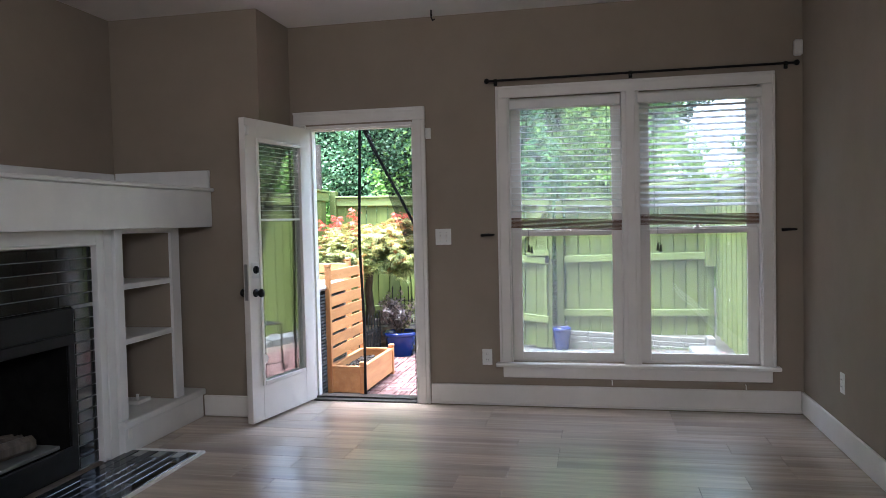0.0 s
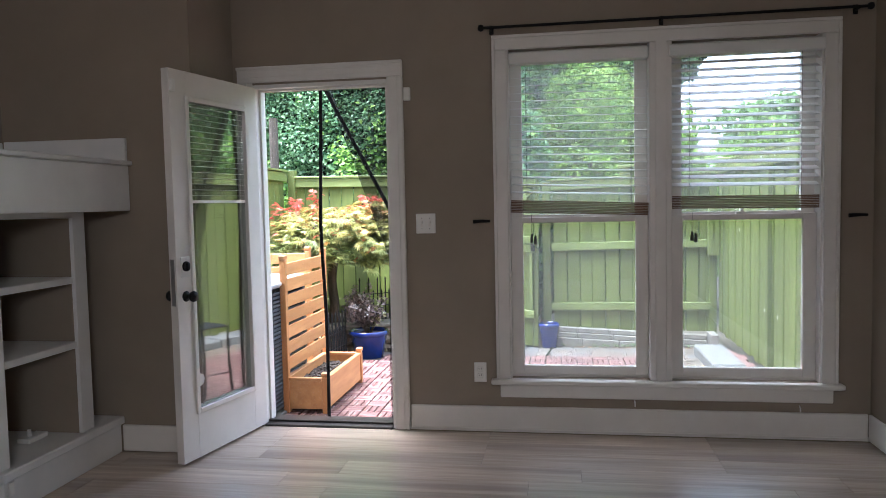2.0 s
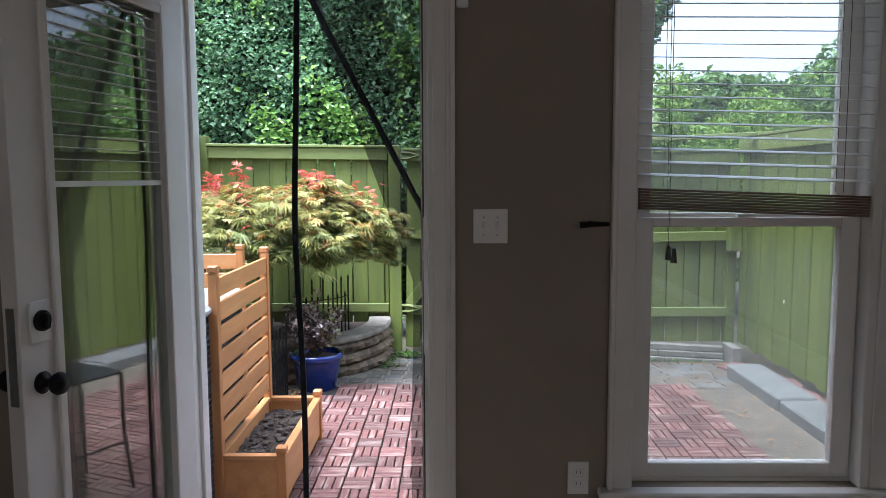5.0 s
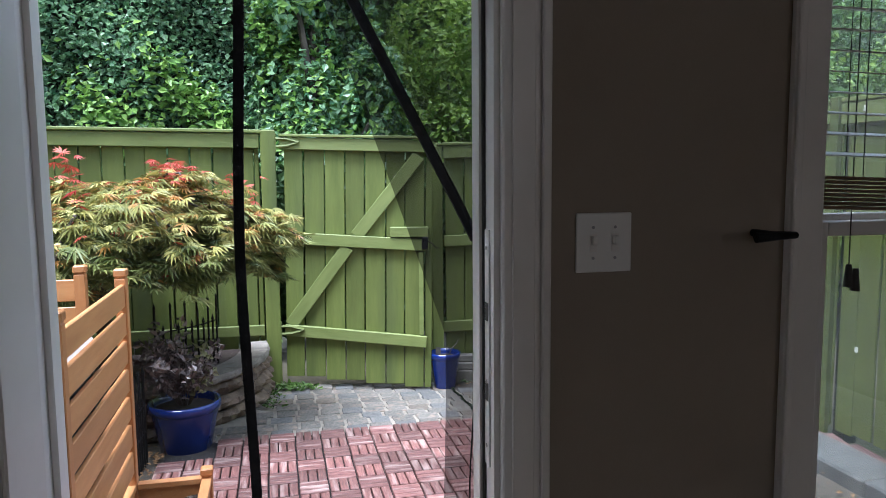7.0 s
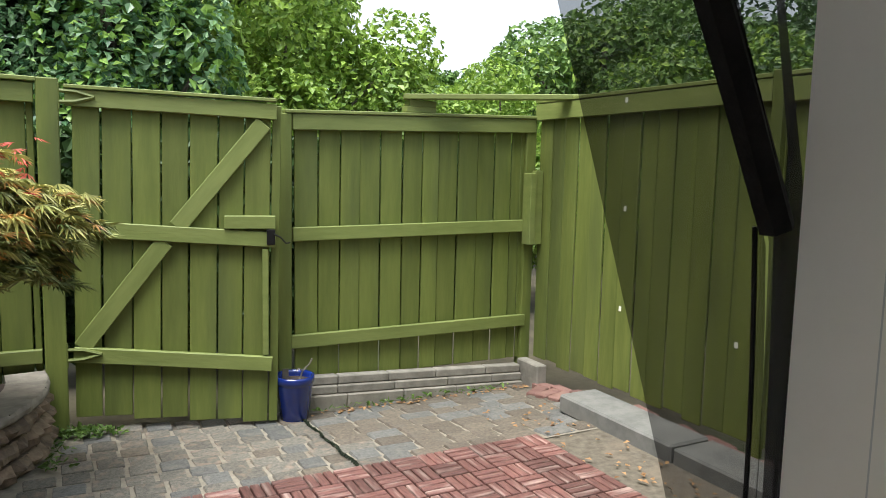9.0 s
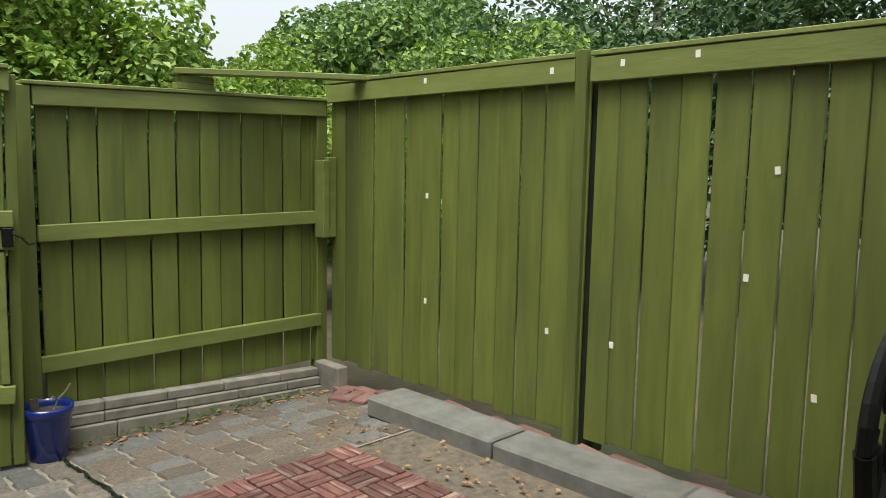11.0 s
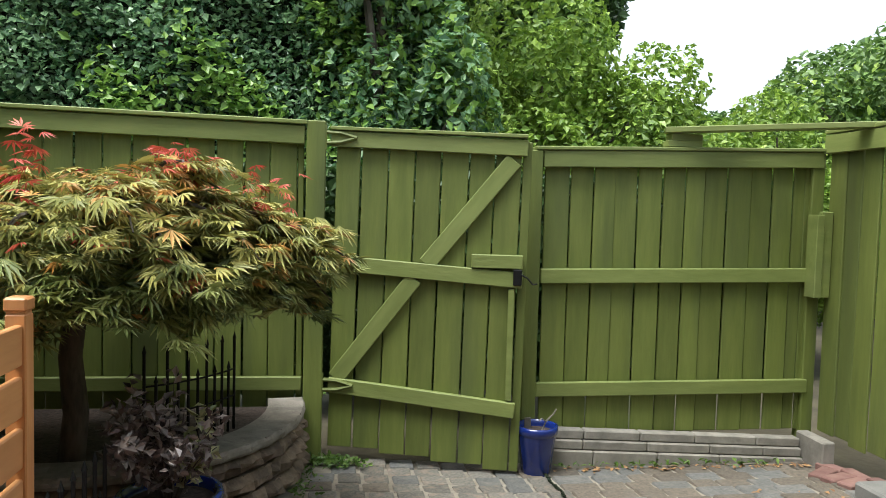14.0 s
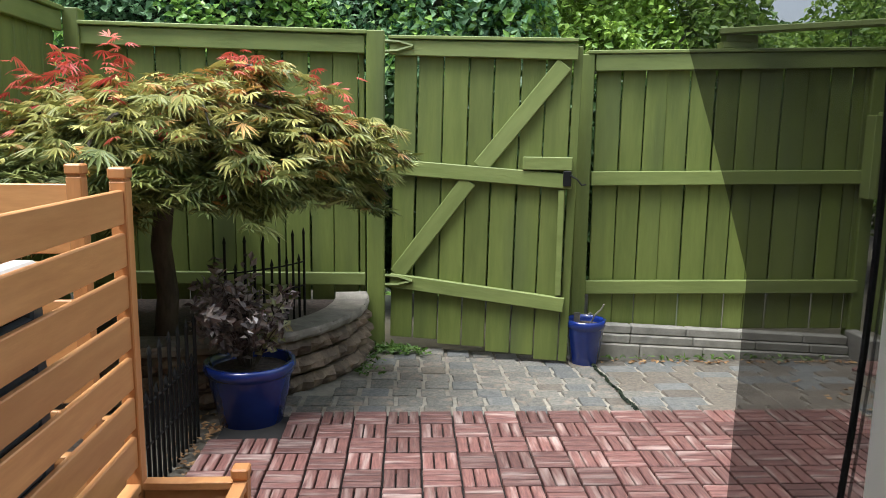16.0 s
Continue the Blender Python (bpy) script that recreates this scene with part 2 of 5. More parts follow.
M_IVYL = leaf_mat("light_ivy_leaf", (0.14, 0.28, 0.05), (0.32, 0.48, 0.10), 0.4, 0.3)
M_BUSH = leaf_mat("lime_shrub_leaf", (0.12, 0.22, 0.03), (0.36, 0.50, 0.085), 0.45, 0.3)
M_TREE = leaf_mat("dark_tree_leaf", (0.025, 0.06, 0.018), (0.09, 0.17, 0.045), 0.5, 0.2)
M_TREEM = leaf_mat("mid_tree_leaf", (0.06, 0.125, 0.03), (0.19, 0.31, 0.075), 0.5, 0.25)
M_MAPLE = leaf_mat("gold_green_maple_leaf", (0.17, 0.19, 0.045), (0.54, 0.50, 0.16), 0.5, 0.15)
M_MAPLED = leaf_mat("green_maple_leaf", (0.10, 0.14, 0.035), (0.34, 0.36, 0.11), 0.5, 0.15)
M_MAPLEO = leaf_mat("amber_maple_leaf", (0.30, 0.17, 0.045), (0.62, 0.34, 0.09), 0.5, 0.2)
M_MAPLER = leaf_mat("coral_maple_leaf", (0.42, 0.05, 0.04), (0.66, 0.17, 0.11), 0.5, 0.25)
M_LORO = leaf_mat("dusky_purple_leaf", (0.04, 0.026, 0.026), (0.30, 0.24, 0.21), 0.4, 0.15)
M_LOROG = leaf_mat("cream_green_leaf", (0.14, 0.18, 0.05), (0.48, 0.44, 0.25), 0.45, 0.25)
M_WEED = leaf_mat("weed_leaf", (0.05, 0.11, 0.015), (0.16, 0.25, 0.05), 0.5, 0.3)
M_DRY = leaf_mat("dry_leaf", (0.16, 0.08, 0.035), (0.42, 0.25, 0.11), 0.8, 0.1)
# near black: painted shade behind ivy and fence gap, moss in the seam
M_DARK = mat("shade_and_moss_dark", (0.010, 0.016, 0.007), (0.02, 0.03, 0.012), 0.95, 4, bump=0)


# ---- building helpers ----
def box(bm, x0, x1, y0, y1, z0, z1, bevel=0.0):
    vs = bmesh.ops.create_cube(bm, size=1.0, matrix=Matrix.Translation(((x0 + x1) / 2, (y0 + y1) / 2, (z0 + z1) / 2))
                               @ Matrix.Diagonal((abs(x1 - x0), abs(y1 - y0), abs(z1 - z0), 1)))["verts"]
    if bevel:
        es = list({e for v in vs for e in v.link_edges})
        bmesh.ops.bevel(bm, geom=es, offset=bevel, segments=1, affect="EDGES", profile=0.5)
    return bm


def B(*dims, bevel=0.0):
    return box(bmesh.new(), *dims, bevel=bevel)


def rod(bm, a, b, r, r2=None, seg=10):
    a, b = Vector(a), Vector(b)
    m = Matrix.Translation((a + b) / 2) @ (b - a).to_track_quat("Z", "Y").to_matrix().to_4x4()
    bmesh.ops.create_cone(bm, cap_ends=True, segments=seg, radius1=r, radius2=r if r2 is None else r2, depth=(b - a).length, matrix=m)
    return bm


def tube(bm, pts, r, seg=7, r_end=None):
    """A swept round bar through the points."""
    pts = [Vector(p) for p in pts]
    rings, q, last = [], None, None
    for i, p in enumerate(pts):
        d = (pts[min(i + 1, len(pts) - 1)] - pts[max(i - 1, 0)]).normalized()
        q = d.to_track_quat("Z", "Y") if q is None else last.rotation_difference(d) @ q
        last = d
        rr = r if r_end is None else r + (r_end - r) * i / (len(pts) - 1)
        rings.append([bm.verts.new(p + q @ Vector((rr * math.cos(2 * math.pi * k / seg), rr * math.sin(2 * math.pi * k / seg), 0))) for k in range(seg)])
    for u, v in zip(rings, rings[1:]):
        for k in range(seg):
            bm.faces.new((u[k], u[(k + 1) % seg], v[(k + 1) % seg], v[k]))
    bm.faces.new(rings[0][::-1]), bm.faces.new(rings[-1])
    return bm


def lathe(bm, prof, centre=(0, 0, 0), seg=28):
    rings = [[bm.verts.new((centre[0] + r * math.cos(2 * math.pi * k / seg), centre[1] + r * math.sin(2 * math.pi * k / seg), centre[2] + z)) for k in range(seg)] for r, z in prof]
    for u, v in zip(rings, rings[1:]):
        for k in range(seg):
            bm.faces.new((u[k], u[(k + 1) % seg], v[(k + 1) % seg], v[k]))
    bm.faces.new(rings[0][::-1]), bm.faces.new(rings[-1])
    return bm


def mesh_of(bm, name, material, smooth=False):
    me = bpy.data.meshes.new(name)
    bmesh.ops.recalc_face_normals(bm, faces=bm.faces)
    bm.to_mesh(me)
    bm.free()
    me.materials.append(material)
    if smooth:
        for p in me.polygons:
            p.use_smooth = True
    return me


def part(name, bm, material, parent=None, label="", smooth=False, m=None):
    ob = new(name, mesh_of(bm, name, material, smooth))
    if m is not None:
        ob.matrix_basis = m
    ob.parent = parent
    if label:
        ob["label"] = label
    return ob


def piece(name, me, parent, m):
    ob = new(name, me)
    ob.matrix_basis = m
    ob.parent = parent
    return ob


def thing(name, label, category, m=None, group="", kind=""):
    ob = new(name)
    ob.empty_display_size = 0.1
    if m is not None:
        ob.matrix_basis = m
    return tagged(ob, label, category, group, kind)


def struct(name, bm, material, label="", category=""):
    return tagged(part(name, bm, material), label, category, kind="structure")


def leaves(name, pts, nrm, size, material, parent=None, fold=0.25, long=1.5, jitter=0.7, seed=1):
    """One mesh of folded kite-shaped leaves, one at each point, facing about its normal."""
    rng = np.random.default_rng(seed)
    n = len(pts)
    nrm = nrm + rng.normal(0, jitter, (n, 3))
    nrm /= np.linalg.norm(nrm, axis=1)[:, None] + 1e-9
    a = np.cross(nrm, rng.normal(0, 1, (n, 3)))
    a[:, 2] -= 0.5 * np.abs(a[:, 2])
    a -= nrm * (a * nrm).sum(1)[:, None]
    a /= np.linalg.norm(a, axis=1)[:, None] + 1e-9
    b = np.cross(nrm, a)
    s = (size * rng.uniform(0.6, 1.25, n))[:, None]
    tip, base = pts + a * s * long * 0.5, pts - a * s * long * 0.5
    lf, rt = pts + b * s * 0.5 - a * s * 0.12 + nrm * s * fold, pts - b * s * 0.5 - a * s * 0.12 + nrm * s * fold
    verts = np.stack([base, lf, tip, rt], 1).reshape(-1, 3)
    i = np.arange(n)[:, None] * 4
    faces = np.concatenate([i + [0, 1, 2], i + [0, 2, 3]], 1).reshape(-1, 3)
    me = bpy.data.meshes.new(name)
    me.from_pydata(verts.tolist(), [], faces.tolist())
    me.materials.append(material)
    ob = new(name, me)
    ob.parent = parent
    return ob


# ---- the room: walls, floor, ceiling ----
XL, XR, YB, YN, YE, ZC = -3.55, 1.165, -3.0, 5.215, 5.335, 2.81   # left, right, rear, north wall in and out, ceiling
DX0, DX1, DZ = -2.305, -1.465, 2.065                              # doorway
WX0, WX1, WZ0, WZ1 = -0.79, 0.92, 0.315, 2.205                    # window opening

bm = bmesh.new()
for d in ((-3.75, DX0, YN, YE, -0.25, 3.0), (DX1, WX0, YN, YE, -0.25, 3.0), (WX1, 1.36, YN, YE, -0.25, 3.0),
          (DX0, DX1, YN, YE, DZ, 3.0), (WX0, WX1, YN, YE, WZ1, 3.0), (WX0, WX1, YN, YE, -0.25, WZ0), (DX0, DX1, YN, YE, -0.25, -0.02)):
    box(bm, *d)
struct("wall_north", bm, M_WALL, "taupe painted wall with a doorway and a double window", "wall")
struct("house_siding", box(box(box(box(box(bmesh.new(), -3.75, DX0 - 0.09, YE + 0.003, YE + 0.03, -0.25, 3.4), DX1 + 0.09, WX0 - 0.08, YE + 0.003, YE + 0.03, -0.25, 3.4),
       WX1 + 0.08, 1.36, YE + 0.003, YE + 0.03, -0.25, 3.4), DX0 - 0.09, DX1 + 0.09, YE + 0.003, YE + 0.03, DZ + 0.09, 3.4), WX0 - 0.08, WX1 + 0.08, YE + 0.003, YE + 0.03, WZ1 + 0.08, 3.4),
       M_SIDING, "pale painted outside siding of the house", "wall")
# the rear gaps in both side walls are invented to hold the fill lamps
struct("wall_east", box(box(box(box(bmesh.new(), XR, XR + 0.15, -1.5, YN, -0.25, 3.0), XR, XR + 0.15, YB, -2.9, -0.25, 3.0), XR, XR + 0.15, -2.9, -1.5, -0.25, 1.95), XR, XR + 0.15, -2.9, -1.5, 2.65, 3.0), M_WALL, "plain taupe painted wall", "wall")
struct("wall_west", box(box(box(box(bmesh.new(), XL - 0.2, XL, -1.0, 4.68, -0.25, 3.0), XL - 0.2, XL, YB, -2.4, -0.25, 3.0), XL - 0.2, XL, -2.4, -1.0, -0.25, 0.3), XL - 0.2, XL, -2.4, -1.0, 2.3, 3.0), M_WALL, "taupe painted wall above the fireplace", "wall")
struct("wall_chase", B(XL - 0.2, -2.42, 4.68, YN - 0.002, -0.25, 3.0), M_WALL, "taupe wall corner beside the door", "wall")
struct("wall_south", B(XL - 0.2, XR + 0.15, YB - 0.15, YB, -0.25, 3.0), M_WALL, "plain taupe painted rear wall", "wall")
struct("ceiling", B(XL, XR, YB, YN, ZC, ZC + 0.15), M_CEIL, "flat white painted ceiling", "ceiling")
struct("roof", B(XL - 0.3, XR + 0.3, YB - 0.3, YE + 0.25, 3.4, 3.5), M_SIDING, "plain roof deck", "roof")

# baseboards
for name, d in (("baseboard", (DX1 + 0.092, XR - 0.018, YN - 0.018, YN - 0.001, 0.004, 0.15)), ("baseboard", (XR - 0.018, XR - 0.001, YB, YN - 0.018, 0.004, 0.15)),
                ("baseboard", (-2.895, -2.42, 4.662, 4.679, 0.004, 0.15)), ("baseboard", (-2.419, -2.402, 4.662, YN - 0.03, 0.004, 0.15))):
    bm = B(*d, bevel=0.004)
    struct(name, bm, M_TRIM, "tall white painted baseboard", "baseboard")
struct("baseboard", box(bmesh.new(), DX1 + 0.092, XR - 0.018, YN - 0.026, YN - 0.019, 0.004, 0.02), M_TRIM, "thin white shoe moulding", "baseboard")

# ---- doorway: casing, jamb, threshold, door leaf ----
door = thing("door_1", "white half-open patio door with one large glass pane", "door", kind="structure")
fr = part("door_frame", box(box(box(bmesh.new(), DX0 - 0.001, DX0 + 0.02, YN - 0.004, YE + 0.03, 0.0, DZ), DX1 - 0.02, DX1 + 0.001, YN - 0.004, YE + 0.03, 0.0, DZ),
          DX0 + 0.02, DX1 - 0.02, YN - 0.004, YE + 0.03, DZ - 0.02, DZ + 0.001), M_TRIM, door)
part("door_stop", box(box(box(bmesh.new(), DX0 + 0.0205, DX0 + 0.032, 5.27, 5.30, 0.02, DZ - 0.032), DX1 - 0.032, DX1 - 0.0205, 5.27, 5.30, 0.02, DZ - 0.032), DX0 + 0.0205, DX1 - 0.0205, 5.27, 5.30, DZ - 0.032, DZ - 0.0205), M_TRIM, door)
for nm, (a, b, c, d) in (("casing", (DX0 - 0.085, DX0 + 0.008, 0.0, DZ + 0.012)), ("casing", (DX1 - 0.008, DX1 + 0.085, 0.0, DZ + 0.012)), ("head_casing", (DX0 - 0.085, DX1 + 0.085, DZ + 0.0125, DZ + 0.105))):
    bm = B(a, b, YN - 0.02, YN - 0.0005, c, d, bevel=0.004)
    if nm == "casing":
        box(bm, a + 0.018, b - 0.03, YN - 0.026, YN - 0.0202, c, d, bevel=0.002)
        box(bm, (b - 0.018) if a > -2 else a, b if a > -2 else a + 0.016, YN - 0.032, YN - 0.0202, c, d, bevel=0.003)
    else:
        box(bm, a, b, YN - 0.032, YN - 0.0202, d - 0.018, d, bevel=0.003)
        box(bm, a + 0.02, b - 0.02, YN - 0.026, YN - 0.0202, c + 0.03, d - 0.03, bevel=0.002)
    part(nm, bm, M_TRIM, door)
for a, b in ((DX0 - 0.09, DX0 - 0.002), (DX1 + 0.002, DX1 + 0.09)):
    part("outer_casing", B(a, b, YE + 0.003, YE + 0.04, -0.2, DZ + 0.09), M_TRIM, door)
part("threshold", box(B(DX0 + 0.02, DX1 - 0.02, YN - 0.03, YE + 0.06, -0.015, 0.012, bevel=0.004), DX0 + 0.02, DX1 - 0.02, YN + 0.03, YN + 0.06, 0.0125, 0.024, bevel=0.003), M_BRONZE, door, "dark bronze threshold")
part("door_step", B(DX0 - 0.06, DX1 + 0.06, YE + 0.062, YE + 0.10, -0.22, -0.02, bevel=0.006), M_CONC, door, "narrow concrete step")
# dark strip painted as the shadow gap, strike strip and latch hole on the latch jamb
part("weather_seal", B(DX1 - 0.027, DX1 - 0.0205, 5.2635, 5.2698, 0.02, DZ - 0.033), M_CORD, door, "dark strip standing in for a shadow gap")
part("outer_seal", B(DX1 - 0.024, DX1 - 0.0205, 5.3005, 5.306, 0.02, DZ - 0.033), M_ACTOP, door, "grey weather strip")
strike = part("strike_strip", B(DX1 - 0.0235, DX1 - 0.0203, 5.234, 5.2625, 0.78, 1.25, bevel=0.001), M_PLATE, door, "white metal strike strip")
for z in (0.82, 0.95, 1.215):
    part("screw_head", rod(bmesh.new(), (DX1 - 0.0236, 5.249, z), (DX1 - 0.0250, 5.249, z), 0.004, seg=10), M_ALU, strike)
for z in (0.93, 1.09):
    part("latch_hole", B(DX1 - 0.0242, DX1 - 0.0236, 5.238, 5.258, z - 0.018, z + 0.018), M_CORD, strike, "dark latch hole")

A = math.atan2(-0.72, -0.14)
leaf_m = Matrix.Translation((DX0 - 0.012, YN - 0.012, 0)) @ Matrix.Rotation(A, 4, "Z")
LW, LT = 0.758, 0.045
leaf = part("door_leaf", box(box(box(box(bmesh.new(), 0, 0.12, 0, LT, 0.016, 2.045, bevel=0.002), LW - 0.125, LW, 0, LT, 0.016, 2.045, bevel=0.002), 0.12, LW - 0.125, 0, LT, 0.016, 0.27), 0.12, LW - 0.125, 0, LT, 1.90, 2.045), M_TRIM, door, "white painted door leaf")
leaf.matrix_basis = leaf_m
for y0, y1 in ((-0.011, -0.0003), (LT + 0.0003, LT + 0.011)):
    bm = bmesh.new()
    for d in ((0.105, 0.132, 0.25, 1.92), (LW - 0.137, LW - 0.11, 0.25, 1.92), (0.132, LW - 0.137, 0.25, 0.278), (0.132, LW - 0.137, 1.892, 1.92)):
        box(bm, d[0], d[1], y0, y1, d[2], d[3], bevel=0.003)
    part("glazing_bead", bm, M_TRIM, leaf)
part("glass_pane", B(0.121, LW - 0.126, LT / 2 - 0.003, LT / 2 + 0.003, 0.271, 1.899), M_GLASS, leaf, "clear door glass").visible_shadow = False
dsl = mesh_of(box(bmesh.new(), 0.135, LW - 0.14, -0.006, 0.006, -0.0006, 0.0006), "slat", M_BLIND)
for k in range(16):
    piece("slat", dsl, leaf, pose(0, LT / 2 + 0.0105, 1.87 - k * 0.031, 6))
part("slat_rail", B(0.135, LW - 0.14, LT / 2 + 0.004, LT / 2 + 0.016, 1.365, 1.38), M_BLIND, leaf)
bm = bmesh.new()
lathe(bm, [(0.0, 0), (0.026, 0), (0.028, 0.006), (0.012, 0.012), (0.011, 0.03), (0.024, 0.038), (0.029, 0.05), (0.024, 0.062), (0.0, 0.066)])
knob_me = mesh_of(bm, "knob", M_BLACKM, True)
for y, r in ((LT, -90), (0.0, 90)):
    piece("knob", knob_me, leaf, pose(LW - 0.062, y, 0.885, r))
part("deadbolt_plate", B(LW - 0.10, LW - 0.028, LT, LT + 0.006, 0.985, 1.09, bevel=0.003), M_PLATE, leaf, "white deadbolt plate")
part("deadbolt_turn", rod(box(bmesh.new(), LW - 0.072, LW - 0.056, LT + 0.012, LT + 0.03, 1.02, 1.06, bevel=0.004), (LW - 0.064, LT + 0.005, 1.04), (LW - 0.064, LT + 0.015, 1.04), 0.026, seg=18), M_BLACKM, leaf, "black deadbolt thumb turn")
part("deadbolt_cylinder", rod(bmesh.new(), (LW - 0.064, 0, 1.04), (LW - 0.064, -0.016, 1.04), 0.026, seg=18), M_BLACKM, leaf)
part("edge_plate", B(LW + 0.0003, LW + 0.002, 0.011, 0.034, 0.84, 1.08), M_ALU, leaf)
part("door_sensor", B(LW - 0.03, LW + 0.001, LT + 0.0005, LT + 0.018, 1.93, 1.99, bevel=0.003), M_PLATE, leaf, "white alarm contact")
part("window_sticker", rod(bmesh.new(), (LW - 0.175, LT / 2 + 0.0035, 0.42), (LW - 0.175, LT / 2 + 0.0042, 0.42), 0.035, seg=8), M_PLATE, leaf, "small pale sticker")
for z in (0.25, 1.03, 1.82):
    part("hinge", rod(bmesh.new(), (DX0 + 0.001, YN - 0.014, z - 0.05), (DX0 + 0.001, YN - 0.014, z + 0.05), 0.007, seg=10), M_ALU, door)

# ---- insect net curtain in the doorway ----
net = thing("insect_net_curtain", "black mesh insect curtain, one half pulled aside", "curtain")
NY = YE + 0.045


def sheet(bm, rows):
    vs = [[bm.verts.new(p) for p in r] for r in rows]
    for a, b in zip(vs, vs[1:]):
        for k in range(len(a) - 1):
            bm.faces.new((a[k], a[k + 1], b[k + 1], b[k]))
    return bm


rows = []
for i in range(25):
    z = 2.06 - i * (2.23 / 24)
    rows.append([(DX0 - 0.02 + k * (0.375 / 8), NY + 0.006 * math.sin(k * 1.9 + z * 2), z) for k in range(9)])
part("left_net", sheet(bmesh.new(), rows), M_NETL, net)
bm = bmesh.new()
for i in range(110):
    z0, z1 = 2.06 - i * (2.23 / 110), 2.06 - (i + 1) * (2.23 / 110)
    sag = 0.004 * math.sin(z0 * 3) + 0.011 * max(0.0, z0 - 1.2) - 0.014 * math.exp(-((z0 - 1.2) / 0.4) ** 2)
    box(bm, -1.949 + sag, -1.929 + sag, NY - 0.004, NY + 0.004, z1 - 0.001, z0)
part("left_border", bm, M_BAND, net, "black centre border with magnets")


def border(z):
    """The black border: slanting from the top centre to the tie-back on the jamb, then loose down the jamb."""
    return -1.91 + (2.06 - z) / 0.84 * 0.440 if z > 1.22 else -1.472 + 0.010 * math.sin((1.22 - z) * 8)


def free_edge(z):
    """The hem of the loose fold ahead of the border."""
    return min(-1.551 - (z - 1.06) * 0.355, -1.540 - 0.006 * math.sin(z * 5))


rows = []
for i in range(45):
    z = 2.06 - i * (2.20 / 44)
    x0, x1 = border(z) - 0.002, DX1 + 0.03
    rows.append([(x0 + (x1 - x0) * k / 10, NY + 0.012 + 0.010 * math.sin(k * 1.7 + z * 2.2), z) for k in range(11)])
part("right_net", sheet(bmesh.new(), rows), M_NET, net)
rows = []
for i in range(45):
    z = 2.05 - i * (2.18 / 44)
    x0, x1 = free_edge(z), max(border(z), free_edge(z) + 0.03)
    rows.append([(x0 + (x1 - x0) * k / 6, NY + 0.028 + 0.008 * math.sin(k * 1.3 + z * 3), z) for k in range(7)])
part("loose_fold", sheet(bmesh.new(), rows), M_NET, net)
bm = tube(bmesh.new(), [(border(2.06 - i * 0.084), NY + 0.012, 2.06 - i * 0.084) for i in range(11)], 0.012, seg=6)
tube(bm, [(border(1.22 - i * 0.05), NY + 0.03, 1.22 - i * 0.05) for i in range(27)], 0.002, seg=5)
part("right_border", bm, M_BAND, net, "black border drawn to the jamb")
part("top_band", B(DX0 - 0.02, DX1 + 0.02, NY - 0.006, NY + 0.006, 2.045, 2.085), M_BAND, net)

# ---- window ----
win = thing("window_1", "white double window with two sash units", "window", kind="structure")
bm = bmesh.new()
for a, b, c, d in ((WX0 - 0.07, WX0 + 0.012, WZ0, WZ1 - 0.01), (WX1 - 0.012, WX1 + 0.07, WZ0, WZ1 - 0.01), (WX0 - 0.07, WX1 + 0.07, WZ1 - 0.0095, WZ1 + 0.07)):
    box(bm, a, b, YN - 0.02, YN - 0.0005, c, d, bevel=0.004)
box(bm, WX0 - 0.07, WX0 - 0.052, YN - 0.032, YN - 0.0202, WZ0, WZ1 + 0.05, bevel=0.003)
box(bm, WX1 + 0.052, WX1 + 0.07, YN - 0.032, YN - 0.0202, WZ0, WZ1 + 0.05, bevel=0.003)
box(bm, WX0 - 0.07, WX1 + 0.07, YN - 0.032, YN - 0.0202, WZ1 + 0.052, WZ1 + 0.07, bevel=0.003)
part("window_frame", bm, M_TRIM, win)
part("window_sill", box(B(WX0 - 0.10, WX1 + 0.10, YN - 0.055, YN + 0.05, WZ0 - 0.03, WZ0 - 0.001, bevel=0.006), WX0 - 0.05, WX1 + 0.05, YN - 0.018, YN - 0.001, WZ0 - 0.11, WZ0 - 0.031, bevel=0.004), M_TRIM, win)
part("mullion", box(B(0.005, 0.125, YN - 0.012, YE, WZ0, WZ1, bevel=0.003), 0.035, 0.095, YN - 0.02, YN - 0.0125, WZ0, WZ1, bevel=0.003), M_TRIM, win)
part("jamb_liner", box(box(box(bmesh.new(), WX0, WX0 + 0.02, YN + 0.001, YE, WZ0, WZ1), WX1 - 0.02, WX1, YN + 0.001, YE, WZ0, WZ1), WX0 + 0.02, WX1 - 0.02, YN + 0.051, YE, WZ0, WZ0 + 0.012), M_TRIM, win)
